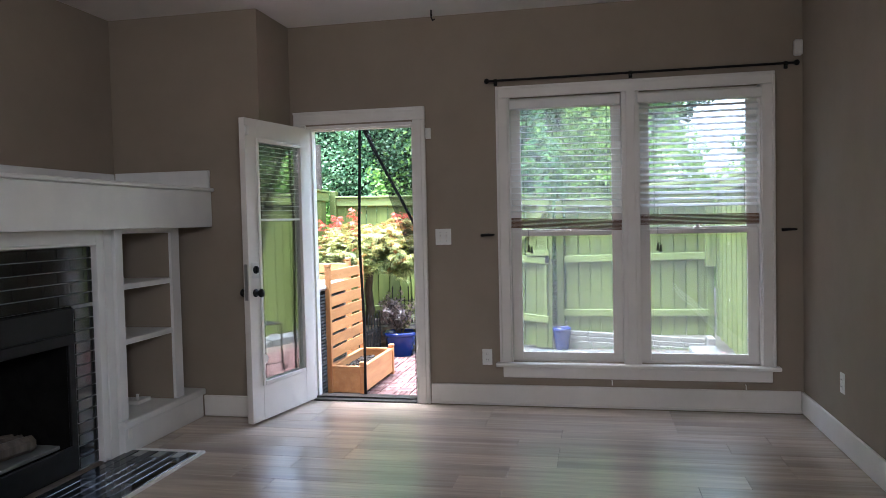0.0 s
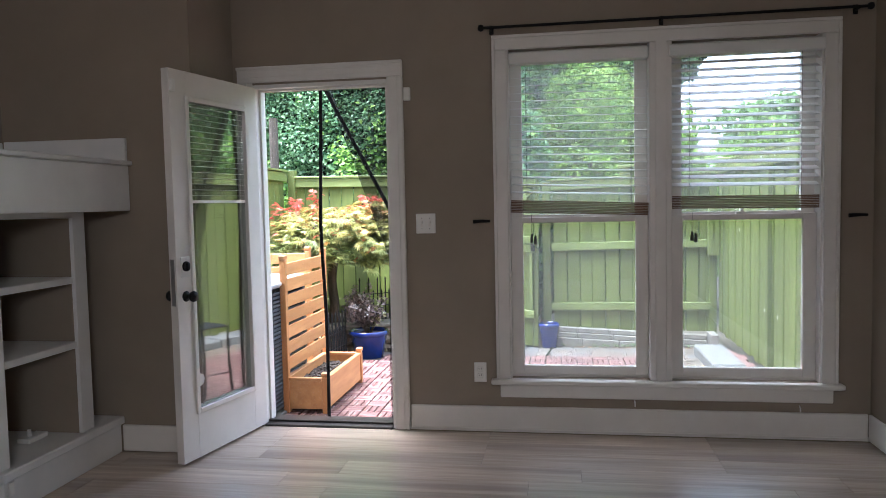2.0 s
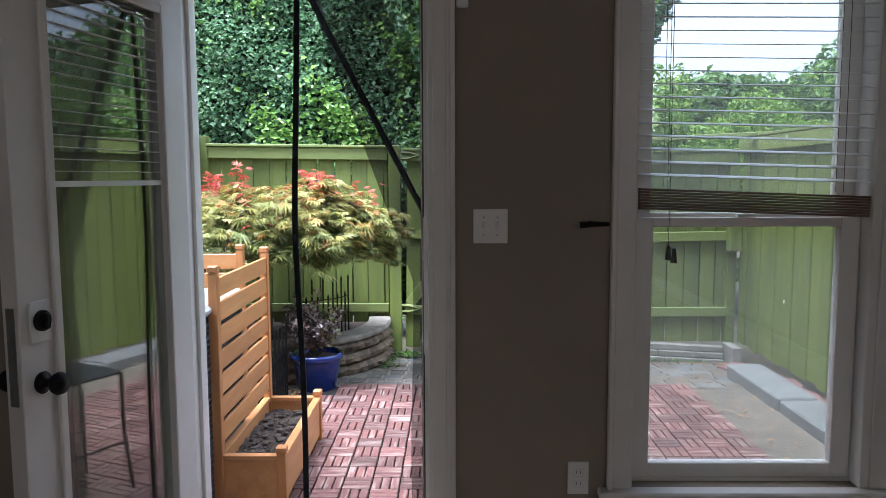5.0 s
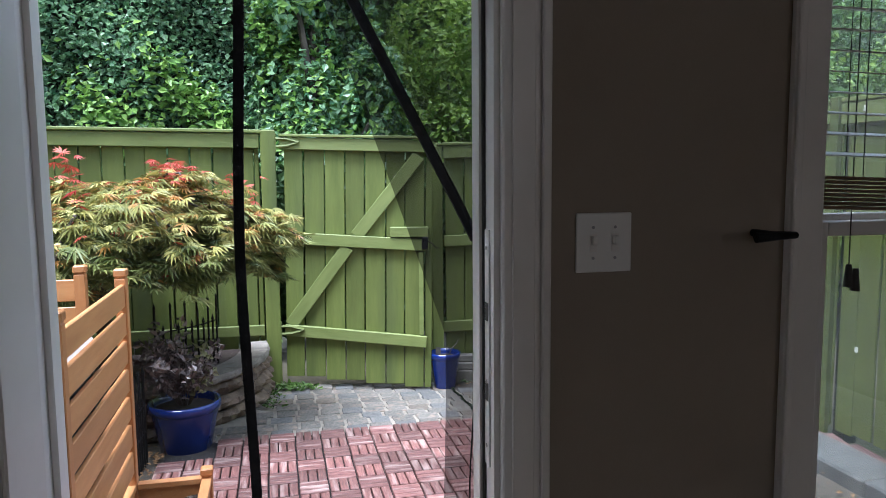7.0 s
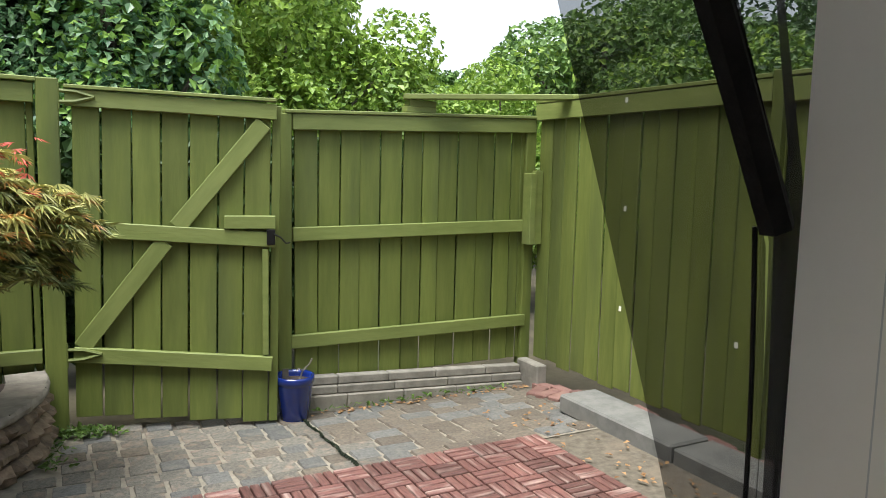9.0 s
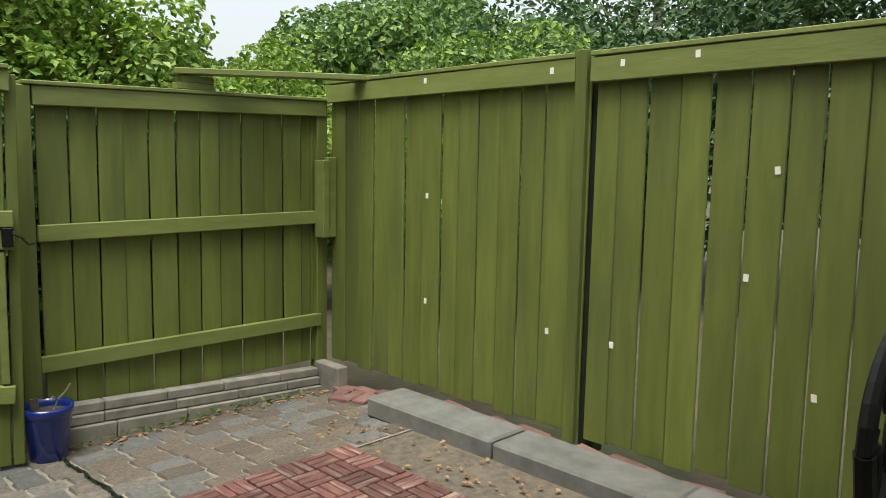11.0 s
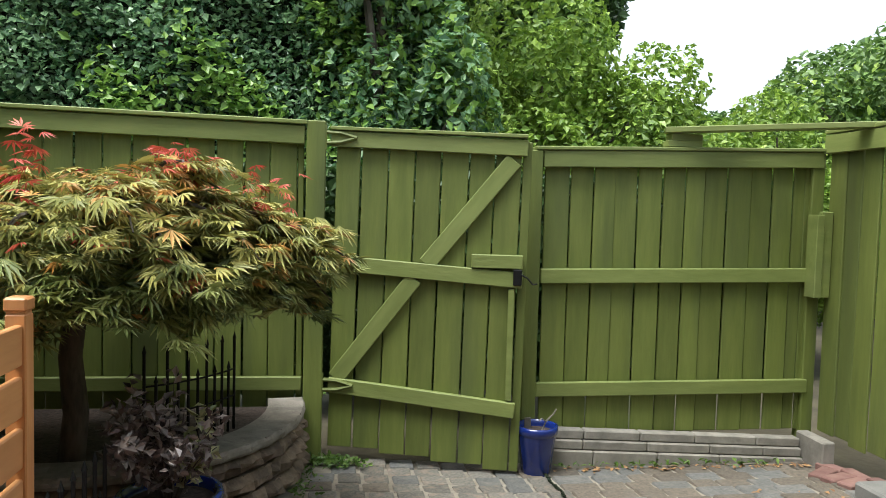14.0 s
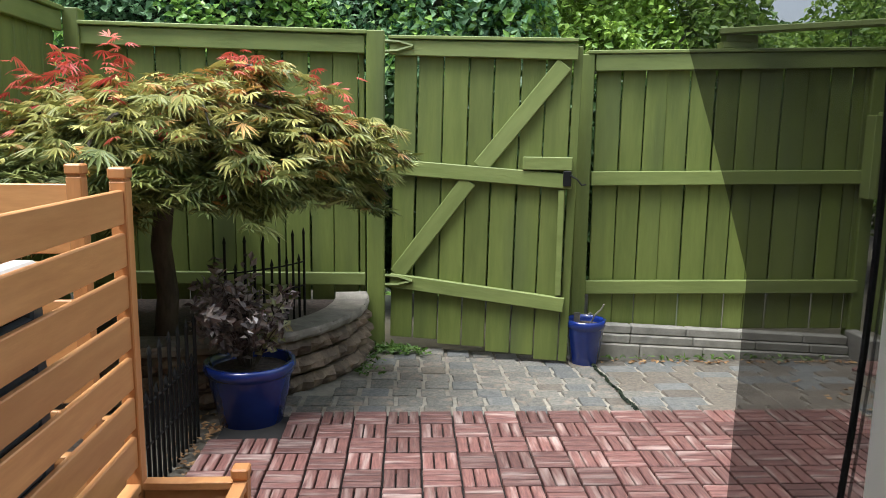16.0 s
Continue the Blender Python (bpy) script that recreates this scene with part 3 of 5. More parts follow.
for a, b in ((WX0 + 0.0205, 0.0045), (0.1255, WX1 - 0.0205)):
    for nm, z0, z1, y0, st, bot, top in (("lower_sash", WZ0 + 0.0125, 1.245, YN + 0.056, 0.068, 0.05, 0.032), ("upper_sash", 1.225, WZ1 - 0.001, YN + 0.099, 0.068, 0.034, 0.07)):
        bm = bmesh.new()
        for d in ((a, a + st, z0, z1), (b - st, b, z0, z1), (a + st, b - st, z0, z0 + bot), (a + st, b - st, z1 - top, z1)):
            box(bm, d[0], d[1], y0, y0 + 0.042, d[2], d[3], bevel=0.002)
        s = part(nm, bm, M_TRIM, win)
        part("pane", B(a + st, b - st, y0 + 0.018, y0 + 0.023, z0 + bot, z1 - top), M_GLASSW, s).visible_shadow = False
    part("sash_lock", rod(B((a + b) / 2 - 0.03, (a + b) / 2 + 0.03, YN + 0.06, YN + 0.09, 1.2455, 1.258, bevel=0.002), ((a + b) / 2, YN + 0.075, 1.258), ((a + b) / 2, YN + 0.075, 1.275), 0.012), M_PLATE, win)


def blind(a, b, tilt, wide, turn):
    """A raised venetian blind: head rail, open slats, the bundle of gathered slats with its rail, ladder cords and pull cord."""
    bl = thing("venetian_blind", "half-raised white slatted blind with a brown gathered bottom", "blind", group="blinds in the double window")
    part("head_rail", B(a - 0.02 * wide, b + 0.02 * wide, YN - 0.03, YN + 0.045, 2.11, 2.175, bevel=0.006), M_BLIND, bl)
    me = mesh_of(box(bmesh.new(), -(b - a) / 2, (b - a) / 2, -0.024, 0.024, -0.0013, 0.0013), "slat", M_BLIND)
    n = 17
    for k in range(n):
        piece("slat", me, bl, pose((a + b) / 2, YN + 0.022, 2.08 - k * (0.70 / n) - tilt * k / n * 0.02, turn, tilt * k / n, 0))
    bm = bmesh.new()
    for k in range(8):
        box(bm, a, b, YN - 0.004, YN + 0.048, -0.036 + k * 0.009, -0.029 + k * 0.009, bevel=0.001)
    part("gathered_slats", bm, M_BLINDRAIL, bl, "brown stack of gathered slats, darkened as if backlit", m=pose(0, 0, 1.318 - 0.018 * tilt / 2, 0, 0, 0) @ Matrix.Translation(((a + b) / 2, 0, 0)) @ Matrix.Rotation(radians(tilt), 4, "Y") @ Matrix.Translation((-(a + b) / 2, 0, 0)))
    for f in (0.12, 0.88):
        x = a + (b - a) * f
        for y in (YN - 0.003, YN + 0.047):
            part("ladder_cord", rod(bmesh.new(), (x, y, 1.33), (x, y, 2.11), 0.0012, seg=5), M_CORD, bl)
    part("pull_cord", rod(rod(rod(bmesh.new(), (a + 0.115, YN + 0.05, 1.15), (a + 0.115, YN + 0.05, 2.11), 0.0015, seg=5), (a + 0.115, YN + 0.05, 1.10), (a + 0.115, YN + 0.05, 1.15), 0.011, 0.006), (a + 0.135, YN + 0.052, 1.09), (a + 0.135, YN + 0.052, 1.14), 0.011, 0.006), M_CORD, bl, "dark pull cord with two tassels")


blind(-0.765, 0.0, 2.2, 0, 10)
blind(0.128, 0.892, 0.6, 1, 24)

cr = thing("curtain_rod", "thin black curtain rod with ball finials above the window", "curtain rod")
part("rod", rod(bmesh.new(), (-0.90, YN - 0.06, 2.312), (1.10, YN - 0.06, 2.312), 0.008), M_BLACKM, cr)
for x in (-0.915, 1.115):
    part("finial", lathe(bmesh.new(), [(0, -0.02), (0.014, -0.014), (0.018, 0), (0.014, 0.014), (0, 0.02)], (x, YN - 0.06, 2.312), 12), M_BLACKM, cr, smooth=True)
for x in (-0.86, 0.07, 1.06):
    part("bracket", rod(B(x - 0.012, x + 0.012, YN - 0.008, YN - 0.0005, 2.285, 2.335, bevel=0.002), (x, YN - 0.008, 2.306), (x, YN - 0.062, 2.306), 0.005), M_BLACKM, cr)
for x in (-0.93, 1.06):
    hb = thing("curtain_holdback", "dark wooden curtain holdback on the wall", "holdback", group="curtain holdbacks")
    part("stem", rod(bmesh.new(), (x, YN - 0.001, 1.232), (x, YN - 0.07, 1.232), 0.008), M_BLACKM, hb)
    part("bar", tube(bmesh.new(), [(x - 0.045, YN - 0.074, 1.229), (x, YN - 0.078, 1.232), (x + 0.05, YN - 0.066, 1.231)], 0.011, seg=8, r_end=0.007), M_BLACKM, hb)


def wall_plate(name, label, cat, m, w, h, kind):
    """A cover plate with toggles or sockets; it lies in x and z, and faces -y."""
    t = thing(name, label, cat, m)
    part("cover_plate", B(-w / 2, w / 2, -0.006, -0.0005, -h / 2, h / 2, bevel=0.002), M_PLATE, t)
    if kind == "switch":
        for x in (-0.023, 0.023):
            part("toggle", box(bmesh.new(), x - 0.005, x + 0.005, -0.016, -0.0062, -0.004, 0.014, bevel=0.002), M_PLATE, t)
            part("toggle_slot", B(x - 0.007, x + 0.007, -0.0075, -0.0061, -0.018, 0.018), M_TRIM, t)
            for z in (-0.03, 0.03):
                part("screw", rod(bmesh.new(), (x, -0.0062, z), (x, -0.0078, z), 0.003, seg=8), M_ALU, t)
    else:
        for z in (-0.02, 0.02):
            s = part("socket", B(-0.017, 0.017, -0.009, -0.0062, z - 0.014, z + 0.014, bevel=0.003), M_PLATE, t)
            part("slot", box(box(bmesh.new(), -0.008, -0.006, -0.0098, -0.0091, z - 0.003, z + 0.007), 0.006, 0.008, -0.0098, -0.0091, z - 0.003, z + 0.007), M_CORD, s)
    return t


wall_plate("light_switch", "white double toggle light switch on taupe wall", "switch", pose(-1.262, YN, 1.222), 0.116, 0.116, "switch")
wall_plate("power_outlet", "white double power outlet low on the wall", "outlet", pose(-0.957, YN, 0.348), 0.072, 0.116, "outlet")
wall_plate("power_outlet", "white double power outlet low on the wall", "outlet", pose(XR, 4.42, 0.38, 0, 0, -90), 0.072, 0.116, "outlet")
sn = thing("alarm_contact", "small white alarm contact beside the door casing", "sensor")
part("body", B(-1.376, -1.336, YN - 0.022, YN - 0.0005, 1.935, 2.012, bevel=0.004), M_PLATE, sn)
sn = thing("motion_detector", "small white detector high in the wall corner", "sensor")
part("body", B(1.105, 1.158, YN - 0.045, YN - 0.0005, 2.365, 2.465, bevel=0.008), M_PLATE, sn)
hk = thing("ceiling_hook", "small dark hook in the ceiling", "hook")
part("hook", tube(bmesh.new(), [(-1.28, 5.05, ZC - 0.0005), (-1.28, 5.05, ZC - 0.05), (-1.27, 5.05, ZC - 0.075), (-1.255, 5.05, ZC - 0.065)], 0.006), M_BLACKM, hk)
hk = thing("ceiling_hook", "small white hook in the ceiling", "hook")
part("hook", tube(bmesh.new(), [(-3.05, 4.1, ZC - 0.0005), (-3.05, 4.1, ZC - 0.03), (-3.04, 4.1, ZC - 0.045)], 0.006), M_PLATE, hk)
for x, dz in ((-0.08, 0.0), (0.80, -0.01)):
    hk = thing("cord_cleat", "tiny white cord cleat under the window sill", "cleat", group="cord cleats")
    part("cleat", tube(bmesh.new(), [(x, YN - 0.001, 0.195 + dz), (x, YN - 0.02, 0.19 + dz), (x, YN - 0.022, 0.165 + dz)], 0.004), M_PLATE, hk)

# ---- fireplace wall unit ----
FX, FY0, FY1 = -2.92, 1.9, 3.80          # front face, ends of the fireplace front
fp = thing("fireplace", "white painted fireplace with glossy black subway tile and dark firebox", "fireplace")
for d in ((FX - 0.60, FX, FY1 - 0.19, FY1 - 0.115, 0.02, 1.33), (FX - 0.60, FX - 0.02, FY1 - 0.114, FY1 - 0.02, 0.0, 1.33), (FX - 0.60, FX, FY0, FY0 + 0.19, 0.02, 1.33), (FX - 0.03, FX, FY0 + 0.19, FY1 - 0.19, 1.25, 1.33), (FX - 0.60, FX - 0.031, FY0 + 0.19, FY1 - 0.19, 1.14, 1.33)):
    part("surround_board", B(*d, bevel=0.003), M_MANTEL, fp)
part("surround_bead", box(box(box(bmesh.new(), FX + 0.0005, FX + 0.014, FY1 - 0.2, FY1 - 0.185, 0.02, 1.26, bevel=0.003), FX + 0.0005, FX + 0.010, FY1 - 0.13, FY1 - 0.118, 0.02, 1.325, bevel=0.003), FX + 0.0005, FX + 0.014, FY0 + 0.19, FY1 - 0.2, 1.245, 1.26, bevel=0.003), M_MANTEL, fp)
part("tile_backing", box(box(box(bmesh.new(), FX - 0.04, FX - 0.030, FY1 - 0.355, FY1 - 0.201, 0.02, 1.245), FX - 0.04, FX - 0.030, FY0 + 0.2, FY0 + 0.355, 0.02, 1.245), FX - 0.04, FX - 0.030, FY0 + 0.355, FY1 - 0.355, 0.925, 1.245), M_GROUT, fp, "pale grout")
ya, yb = FY0 + 0.355, FY1 - 0.355
for d in ((FX - 0.55, FX - 0.045, ya - 0.02, ya, 0.02, 0.92), (FX - 0.55, FX - 0.045, yb, yb + 0.02, 0.02, 0.92), (FX - 0.57, FX - 0.55, ya, yb, 0.02, 0.92), (FX - 0.55, FX - 0.045, ya, yb, 0.90, 0.92), (FX - 0.55, FX - 0.045, ya, yb, 0.02, 0.06)):
    part("firebox_panel", B(*d), M_FIREBOX, fp, "soot-black firebox panel")
bm = bmesh.new()
for d in ((ya, yb, 0.77, 0.915), (ya, yb, 0.03, 0.17), (ya, ya + 0.05, 0.17, 0.77), (yb - 0.05, yb, 0.17, 0.77)):
    box(bm, FX - 0.044, FX - 0.026, d[0], d[1], d[2], d[3], bevel=0.004)
part("insert_frame", bm, M_BLACKM, fp, "black metal insert frame")
part("hood", box(bmesh.new(), FX - 0.025, FX - 0.005, ya + 0.02, yb - 0.02, 0.72, 0.78, bevel=0.006), M_BLACKM, fp)
part("ember_bed", B(FX - 0.40, FX - 0.06, ya + 0.1, yb - 0.1, 0.17, 0.19, bevel=0.004), M_CONC, fp, "pale ash bed")
for k in range(3):
    part("log", tube(bmesh.new(), [(FX - 0.16 - 0.07 * k, ya + 0.25 + 0.1 * k, 0.235), (FX - 0.17 - 0.07 * k, (ya + yb) / 2, 0.25 + 0.02 * k), (FX - 0.14 - 0.06 * k, yb - 0.22, 0.235)], 0.045), M_BARK, fp, "ceramic log")
tile_me = {}
for ln in (0.20, 0.098, 0.15):
    tile_me[ln] = mesh_of(box(bmesh.new(), -0.0045, 0.0045, -ln / 2, ln / 2, -0.029, 0.029, bevel=0.0015), "subway_tile", M_BTILE)
for r in range(5):
    z = 0.957 + r * 0.063
    y = FY0 + 0.205 + (0.10 if r % 2 else 0.0) + 0.10
    while y - 0.1 < FY1 - 0.24:
        ln = round(min(0.20, FY1 - 0.203 - (y - 0.1)), 3)
        if ln not in tile_me:
            tile_me[ln] = mesh_of(box(bmesh.new(), -0.0045, 0.0045, -ln / 2, ln / 2, -0.029, 0.029, bevel=0.0015), "subway_tile", M_BTILE)
        piece("tile", tile_me[ln], fp, pose(FX - 0.0255, y - 0.1 + ln / 2, z, random.uniform(-0.3, 0.3), random.uniform(-0.3, 0.3), 0))
        y += 0.204
for r in range(14):
    piece("tile", tile_me[0.15], fp, pose(FX - 0.0255, FY1 - 0.278, 0.06 + r * 0.063, 0, random.uniform(-0.4, 0.4), 0))
    piece("tile", tile_me[0.15], fp, pose(FX - 0.0255, FY0 + 0.278, 0.06 + r * 0.063, 0, random.uniform(-0.4, 0.4), 0))
hearth = thing("hearth", "black glazed tile hearth flush with a pale wood edge", "hearth")
part("bed", B(FX + 0.0, -2.475, 1.80, 3.865, 0.001, 0.009), M_GROUT, hearth)
part("edge_strip", box(B(-2.474, -2.45, 1.80, 3.89, 0.001, 0.016, bevel=0.003), FX + 0.02, -2.475, 3.866, 3.89, 0.001, 0.016, bevel=0.003), M_CEIL, hearth, "pale edge strip")
hm = mesh_of(box(bmesh.new(), -0.029, 0.029, -0.1, 0.1, 0, 0.006, bevel=0.0015), "hearth_tile", M_BTILE)
for c in range(7):
    y = 1.91 + (0.1 if c % 2 else 0)
    while y < 3.78:
        piece("tile", hm, hearth, pose(FX + 0.035 + c * 0.0625, y, 0.009))
        y += 0.204

bc = thing("built_in_bookcase", "white built-in bookcase with three shelves beside the fireplace", "bookcase")
bx0, by0, by1 = FX - 0.60, FY1 - 0.019, 4.455
bm = bmesh.new()
box(bm, bx0, FX, by0, by0 + 0.07, 0.2, 1.33, bevel=0.002)
box(bm, bx0, FX, by1 - 0.095, by1, 0.2, 1.33, bevel=0.002)
box(bm, bx0 + 0.015, FX, by0 + 0.07, by1 - 0.095, 1.305, 1.33)
part("carcass", bm, M_MANTEL, bc)
# inside faces take the wall colour, darker than the white carcass
part("back_panel", B(bx0, bx0 + 0.015, by0 + 0.0705, by1 - 0.0955, 0.2, 1.33), M_WALL, bc, "back panel darker than the white carcass")
part("side_lining", box(bmesh.new(), bx0 + 0.016, FX - 0.02, by0 + 0.0705, by0 + 0.074, 0.2, 1.30), M_WALL, bc)
part("side_lining", box(bmesh.new(), bx0 + 0.016, FX - 0.02, by1 - 0.099, by1 - 0.0955, 0.2, 1.30), M_WALL, bc)
for z in (0.64, 0.97):
    part("shelf", B(bx0 + 0.016, FX - 0.006, by0 + 0.0745, by1 - 0.0995, z, z + 0.035, bevel=0.003), M_MANTEL, bc)
part("plinth", B(bx0, FX + 0.02, by0, 4.66, 0.0, 0.155, bevel=0.003), M_MANTEL, bc)
part("bench_top", B(bx0, FX + 0.035, by0 - 0.01, 4.675, 0.156, 0.199, bevel=0.006), M_MANTEL, bc)
ss = thing("extension_socket", "small white socket box on the bookcase base", "socket")
part("body", box(B(FX - 0.22, FX - 0.15, 4.16, 4.30, 0.2, 0.225, bevel=0.004), FX - 0.19, FX - 0.175, 4.2, 4.21, 0.2255, 0.26), M_PLATE, ss)
ss = thing("gas_valve_cover", "small white cover on the plinth front", "cover")
part("body", B(FX + 0.0205, FX + 0.034, 3.80, 3.83, 0.09, 0.15, bevel=0.003), M_PLATE, ss)
mt = thing("mantel_shelf", "deep white painted mantel shelf with upstand boards", "mantel")
part("beam", B(XL + 0.001, -2.78, 1.7, 4.655, 1.331, 1.575, bevel=0.006), M_MANTEL, mt)
part("ledge", B(XL + 0.001, -2.765, 1.69, 4.668, 1.576, 1.60, bevel=0.005), M_MANTEL, mt)
part("upstand", B(XL + 0.001, XL + 0.022, 1.7, 4.655, 1.601, 1.72, bevel=0.003), M_MANTEL, mt)
part("upstand", B(XL + 0.023, -2.80, 4.657, 4.679, 1.601, 1.725, bevel=0.003), M_MANTEL, mt)


# ---- outside: ground ----
G = -0.22
bm = bmesh.new()
box(bm, -80, 80, -60, 120, G - 0.5, G - 0.19)
tagged(part("ground", bm, M_GROUND), "bare soil with leaf litter", "ground", kind="structure")


def gz(x, y):
    """The paving falls a little from the deck to the fence, more towards the gate."""
    return G - max(0.0, min(1.0, (y - 8.3) / 1.15)) * (0.045 + 0.075 * max(0.0, min(1.0, (x + 2.0) / 1.1)))


bm = bmesh.new()
sxs, sys_ = [-3.9 + 0.13 * k for k in range(41)], [YE + 0.05 + 0.14 * k for k in range(31)]
top = [[bm.verts.new((x, min(y, 9.66), gz(x, y) - 0.012)) for x in sxs] for y in sys_]
for a, b in zip(top, top[1:]):
    for k in range(len(a) - 1):
        bm.faces.new((a[k], a[k + 1], b[k + 1], b[k]))
for v in bmesh.ops.extrude_face_region(bm, geom=list(bm.faces))["geom"]:
    if isinstance(v, bmesh.types.BMVert):
        v.co.z = G - 0.185
struct("sand_bed", bm, M_SAND, "pale sandy bed between the paving", "ground")

# ---- fences ----
def board_mesh(w, h, th=0.018):
    return mesh_of(box(bmesh.new(), -w / 2, w / 2, -th / 2, th / 2, 0, h, bevel=0.004), "board", M_FENCE)


boards = {}


def board(parent, w, h, m):
    key = (round(w, 3), round(h, 3))
    if key not in boards:
        boards[key] = board_mesh(*key)
    return piece("board", boards[key], parent, m)


def rail(parent, a, b, z0, z1, h=0.09, th=0.036, label="", name="rail"):
    """A rail from a to b (x, y), whose lower edge lies at z0 and z1 at its ends."""
    a, b = Vector((a[0], a[1], z0)), Vector((b[0], b[1], z1))
    d = b - a
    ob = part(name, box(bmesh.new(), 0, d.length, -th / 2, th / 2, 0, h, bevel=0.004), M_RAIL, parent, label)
    ob.matrix_basis = Matrix.Translation(a) @ Matrix.Rotation(math.atan2(d.y, d.x), 4, "Z") @ Matrix.Rotation(-math.asin(d.z / d.length), 4, "Y")
    return ob


def post(parent, x, y, w, d, z1, z0=G - 0.05):
    return part("post", B(x - w / 2, x + w / 2, y - d / 2, y + d / 2, z0, z1, bevel=0.006), M_FENCE, parent)


BY = 9.645    # middle of the boards of the back fence

fb = thing("back_fence_panel", "olive green board fence panel with three rails", "fence", group="fence panels")
xs = -0.555
i = 0
while xs < 1.22:
    w = (0.152, 0.140, 0.132, 0.146, 0.150, 0.138, 0.12, 0.148)[i % 8] if xs < 0.95 else 0.075
    board(fb, w, round(1.705 + 0.027 * (xs + 0.6), 2), pose(xs + w / 2, BY + 0.009 * (i % 2), -0.17, 0, random.uniform(-0.25, 0.25), 0))
    xs += w + random.uniform(0.004, 0.011)
    i += 1
rail(fb, (-0.59, 9.61), (1.20, 9.61), 0.070, 0.078, 0.086)
rail(fb, (-0.58, 9.61), (1.18, 9.61), 0.763, 0.790, 0.088)
rail(fb, (-0.58, 9.61), (1.24, 9.61), 1.462, 1.515, 0.10)
part("cap_board", box(bmesh.new(), 0, 1.885, -0.06, 0.06, 0, 0.022, bevel=0.004), M_RAIL, fb, m=pose(-0.63, 9.64, 1.563, 0, -1.62, 0))
post(fb, -0.635, 9.63, 0.09, 0.09, 1.562)
part("corner_block", B(1.15, 1.20, 9.50, 9.60, 0.70, 1.22, bevel=0.004), M_RAIL, fb, "short vertical board at the corner")
part("corner_block", B(1.201, 1.27, 9.52, 9.565, 0.70, 1.24, bevel=0.004), M_RAIL, fb)
post(fb, 1.215, 9.645, 0.085, 0.085, 1.61)

fl = thing("back_fence_panel", "olive green board fence panel behind the maple", "fence", group="fence panels")
xs, i = -3.70, 0
while xs < -2.02:
    w = min((0.146, 0.138, 0.15, 0.142)[i % 4], -1.99 - xs)
    board(fl, w, 1.78, pose(xs + w / 2, BY + 0.009 * (i % 2), -0.14, 0, random.uniform(-0.2, 0.2), 0))
    xs += w + random.uniform(0.005, 0.011)
    i += 1
rail(fl, (-3.66, 9.61), (-1.99, 9.61), 0.13, 0.125, 0.078)
rail(fl, (-3.66, 9.61), (-1.99, 9.61), 0.84, 0.83)
rail(fl, (-3.66, 9.61), (-1.99, 9.61), 1.572, 1.545, 0.105)
part("cap_board", box(bmesh.new(), 0, 1.76, -0.065, 0.065, 0, 0.024, bevel=0.004), M_RAIL, fl, m=pose(-3.735, 9.635, 1.682, 0, 0.85, 0))
post(fl, -1.925, 9.62, 0.11, 0.09, 1.68)
post(fl, -3.70, 9.62, 0.09, 0.10, 1.775)

# gate, hung on its post and standing ajar
gt = thing("garden_gate", "sagging olive green board gate with a diagonal brace", "gate")
GA = math.atan2(9.36 - 9.60, -0.745 + 1.84)
gt.matrix_basis = Matrix.Translation((-1.84, 9.60, 0)) @ Matrix.Rotation(GA, 4, "Z")
GL = 1.12
xs, i = 0.0, 0
while xs < GL - 0.02:
    w = min((0.138, 0.15, 0.146, 0.142, 0.15, 0.138, 0.144)[i % 7], GL - xs)
    bot = -0.215 - 0.115 * min(1, xs / GL) + 0.01 * (i % 2)
    board(gt, w, round(1.615 - 0.03 * xs / GL - bot, 2), pose(xs + w / 2, 0.03 + 0.008 * (i % 2), bot, 0, 0.9, 0))
    xs += w + random.uniform(0.006, 0.012)
    i += 1
rail(gt, (0, 0), (GL, 0), 1.537, 1.503, 0.09)
rail(gt, (0, 0), (GL - 0.01, 0), 0.826, 0.757, 0.09)
rail(gt, (0, 0), (GL - 0.035, 0), 0.116, 0.008, 0.088)
part("cap_board", box(bmesh.new(), 0, GL, -0.035, 0.055, 0, 0.02, bevel=0.003), M_RAIL, gt, m=pose(0, 0, 1.631, 0, 1.4, 0))
rail(gt, (0.085, 0.003), (0.535, 0.003), 0.165, 0.765, 0.098, 0.028, name="brace")
rail(gt, (0.60, 0.003), (1.085, 0.003), 0.845, 1.45, 0.098, 0.028, name="brace")
part("latch_block", B(GL - 0.30, GL - 0.008, -0.03, 0.018, 0.868, 0.945, bevel=0.004), M_RAIL, gt, "short block above the latch")
part("edge_batten", B(GL - 0.085, GL - 0.05, -0.012, 0.018, 0.11, 0.75, bevel=0.003), M_RAIL, gt)
for z in (1.585, 0.16):
    h = part("hinge", tube(tube(box(bmesh.new(), -0.075, -0.02, -0.03, -0.0185, z - 0.07, z + 0.07, bevel=0.002), [(-0.02, -0.024, z + 0.03), (0.06, -0.024, z + 0.026), (0.15, -0.022, z)], 0.012, 6), [(-0.02, -0.024, z - 0.03), (0.06, -0.024, z - 0.026), (0.15, -0.022, z)], 0.012, 6), M_FENCE, gt, "green-painted strap hinge")
part("latch", tube(box(bmesh.new(), GL - 0.06, GL - 0.012, -0.035, -0.0185, 0.775, 0.865, bevel=0.003), [(GL - 0.02, -0.04, 0.84), (GL + 0.02, -0.045, 0.82), (GL + 0.05, -0.045, 0.785), (GL + 0.075, -0.04, 0.79)], 0.005, 6), M_BLACKM, gt, "dark metal latch")

# side fence along the kerb
SX = 1.285
fr2 = thing("side_fence", "olive green close-boarded side fence with a top rail", "fence")
ys, i = 9.58, 0
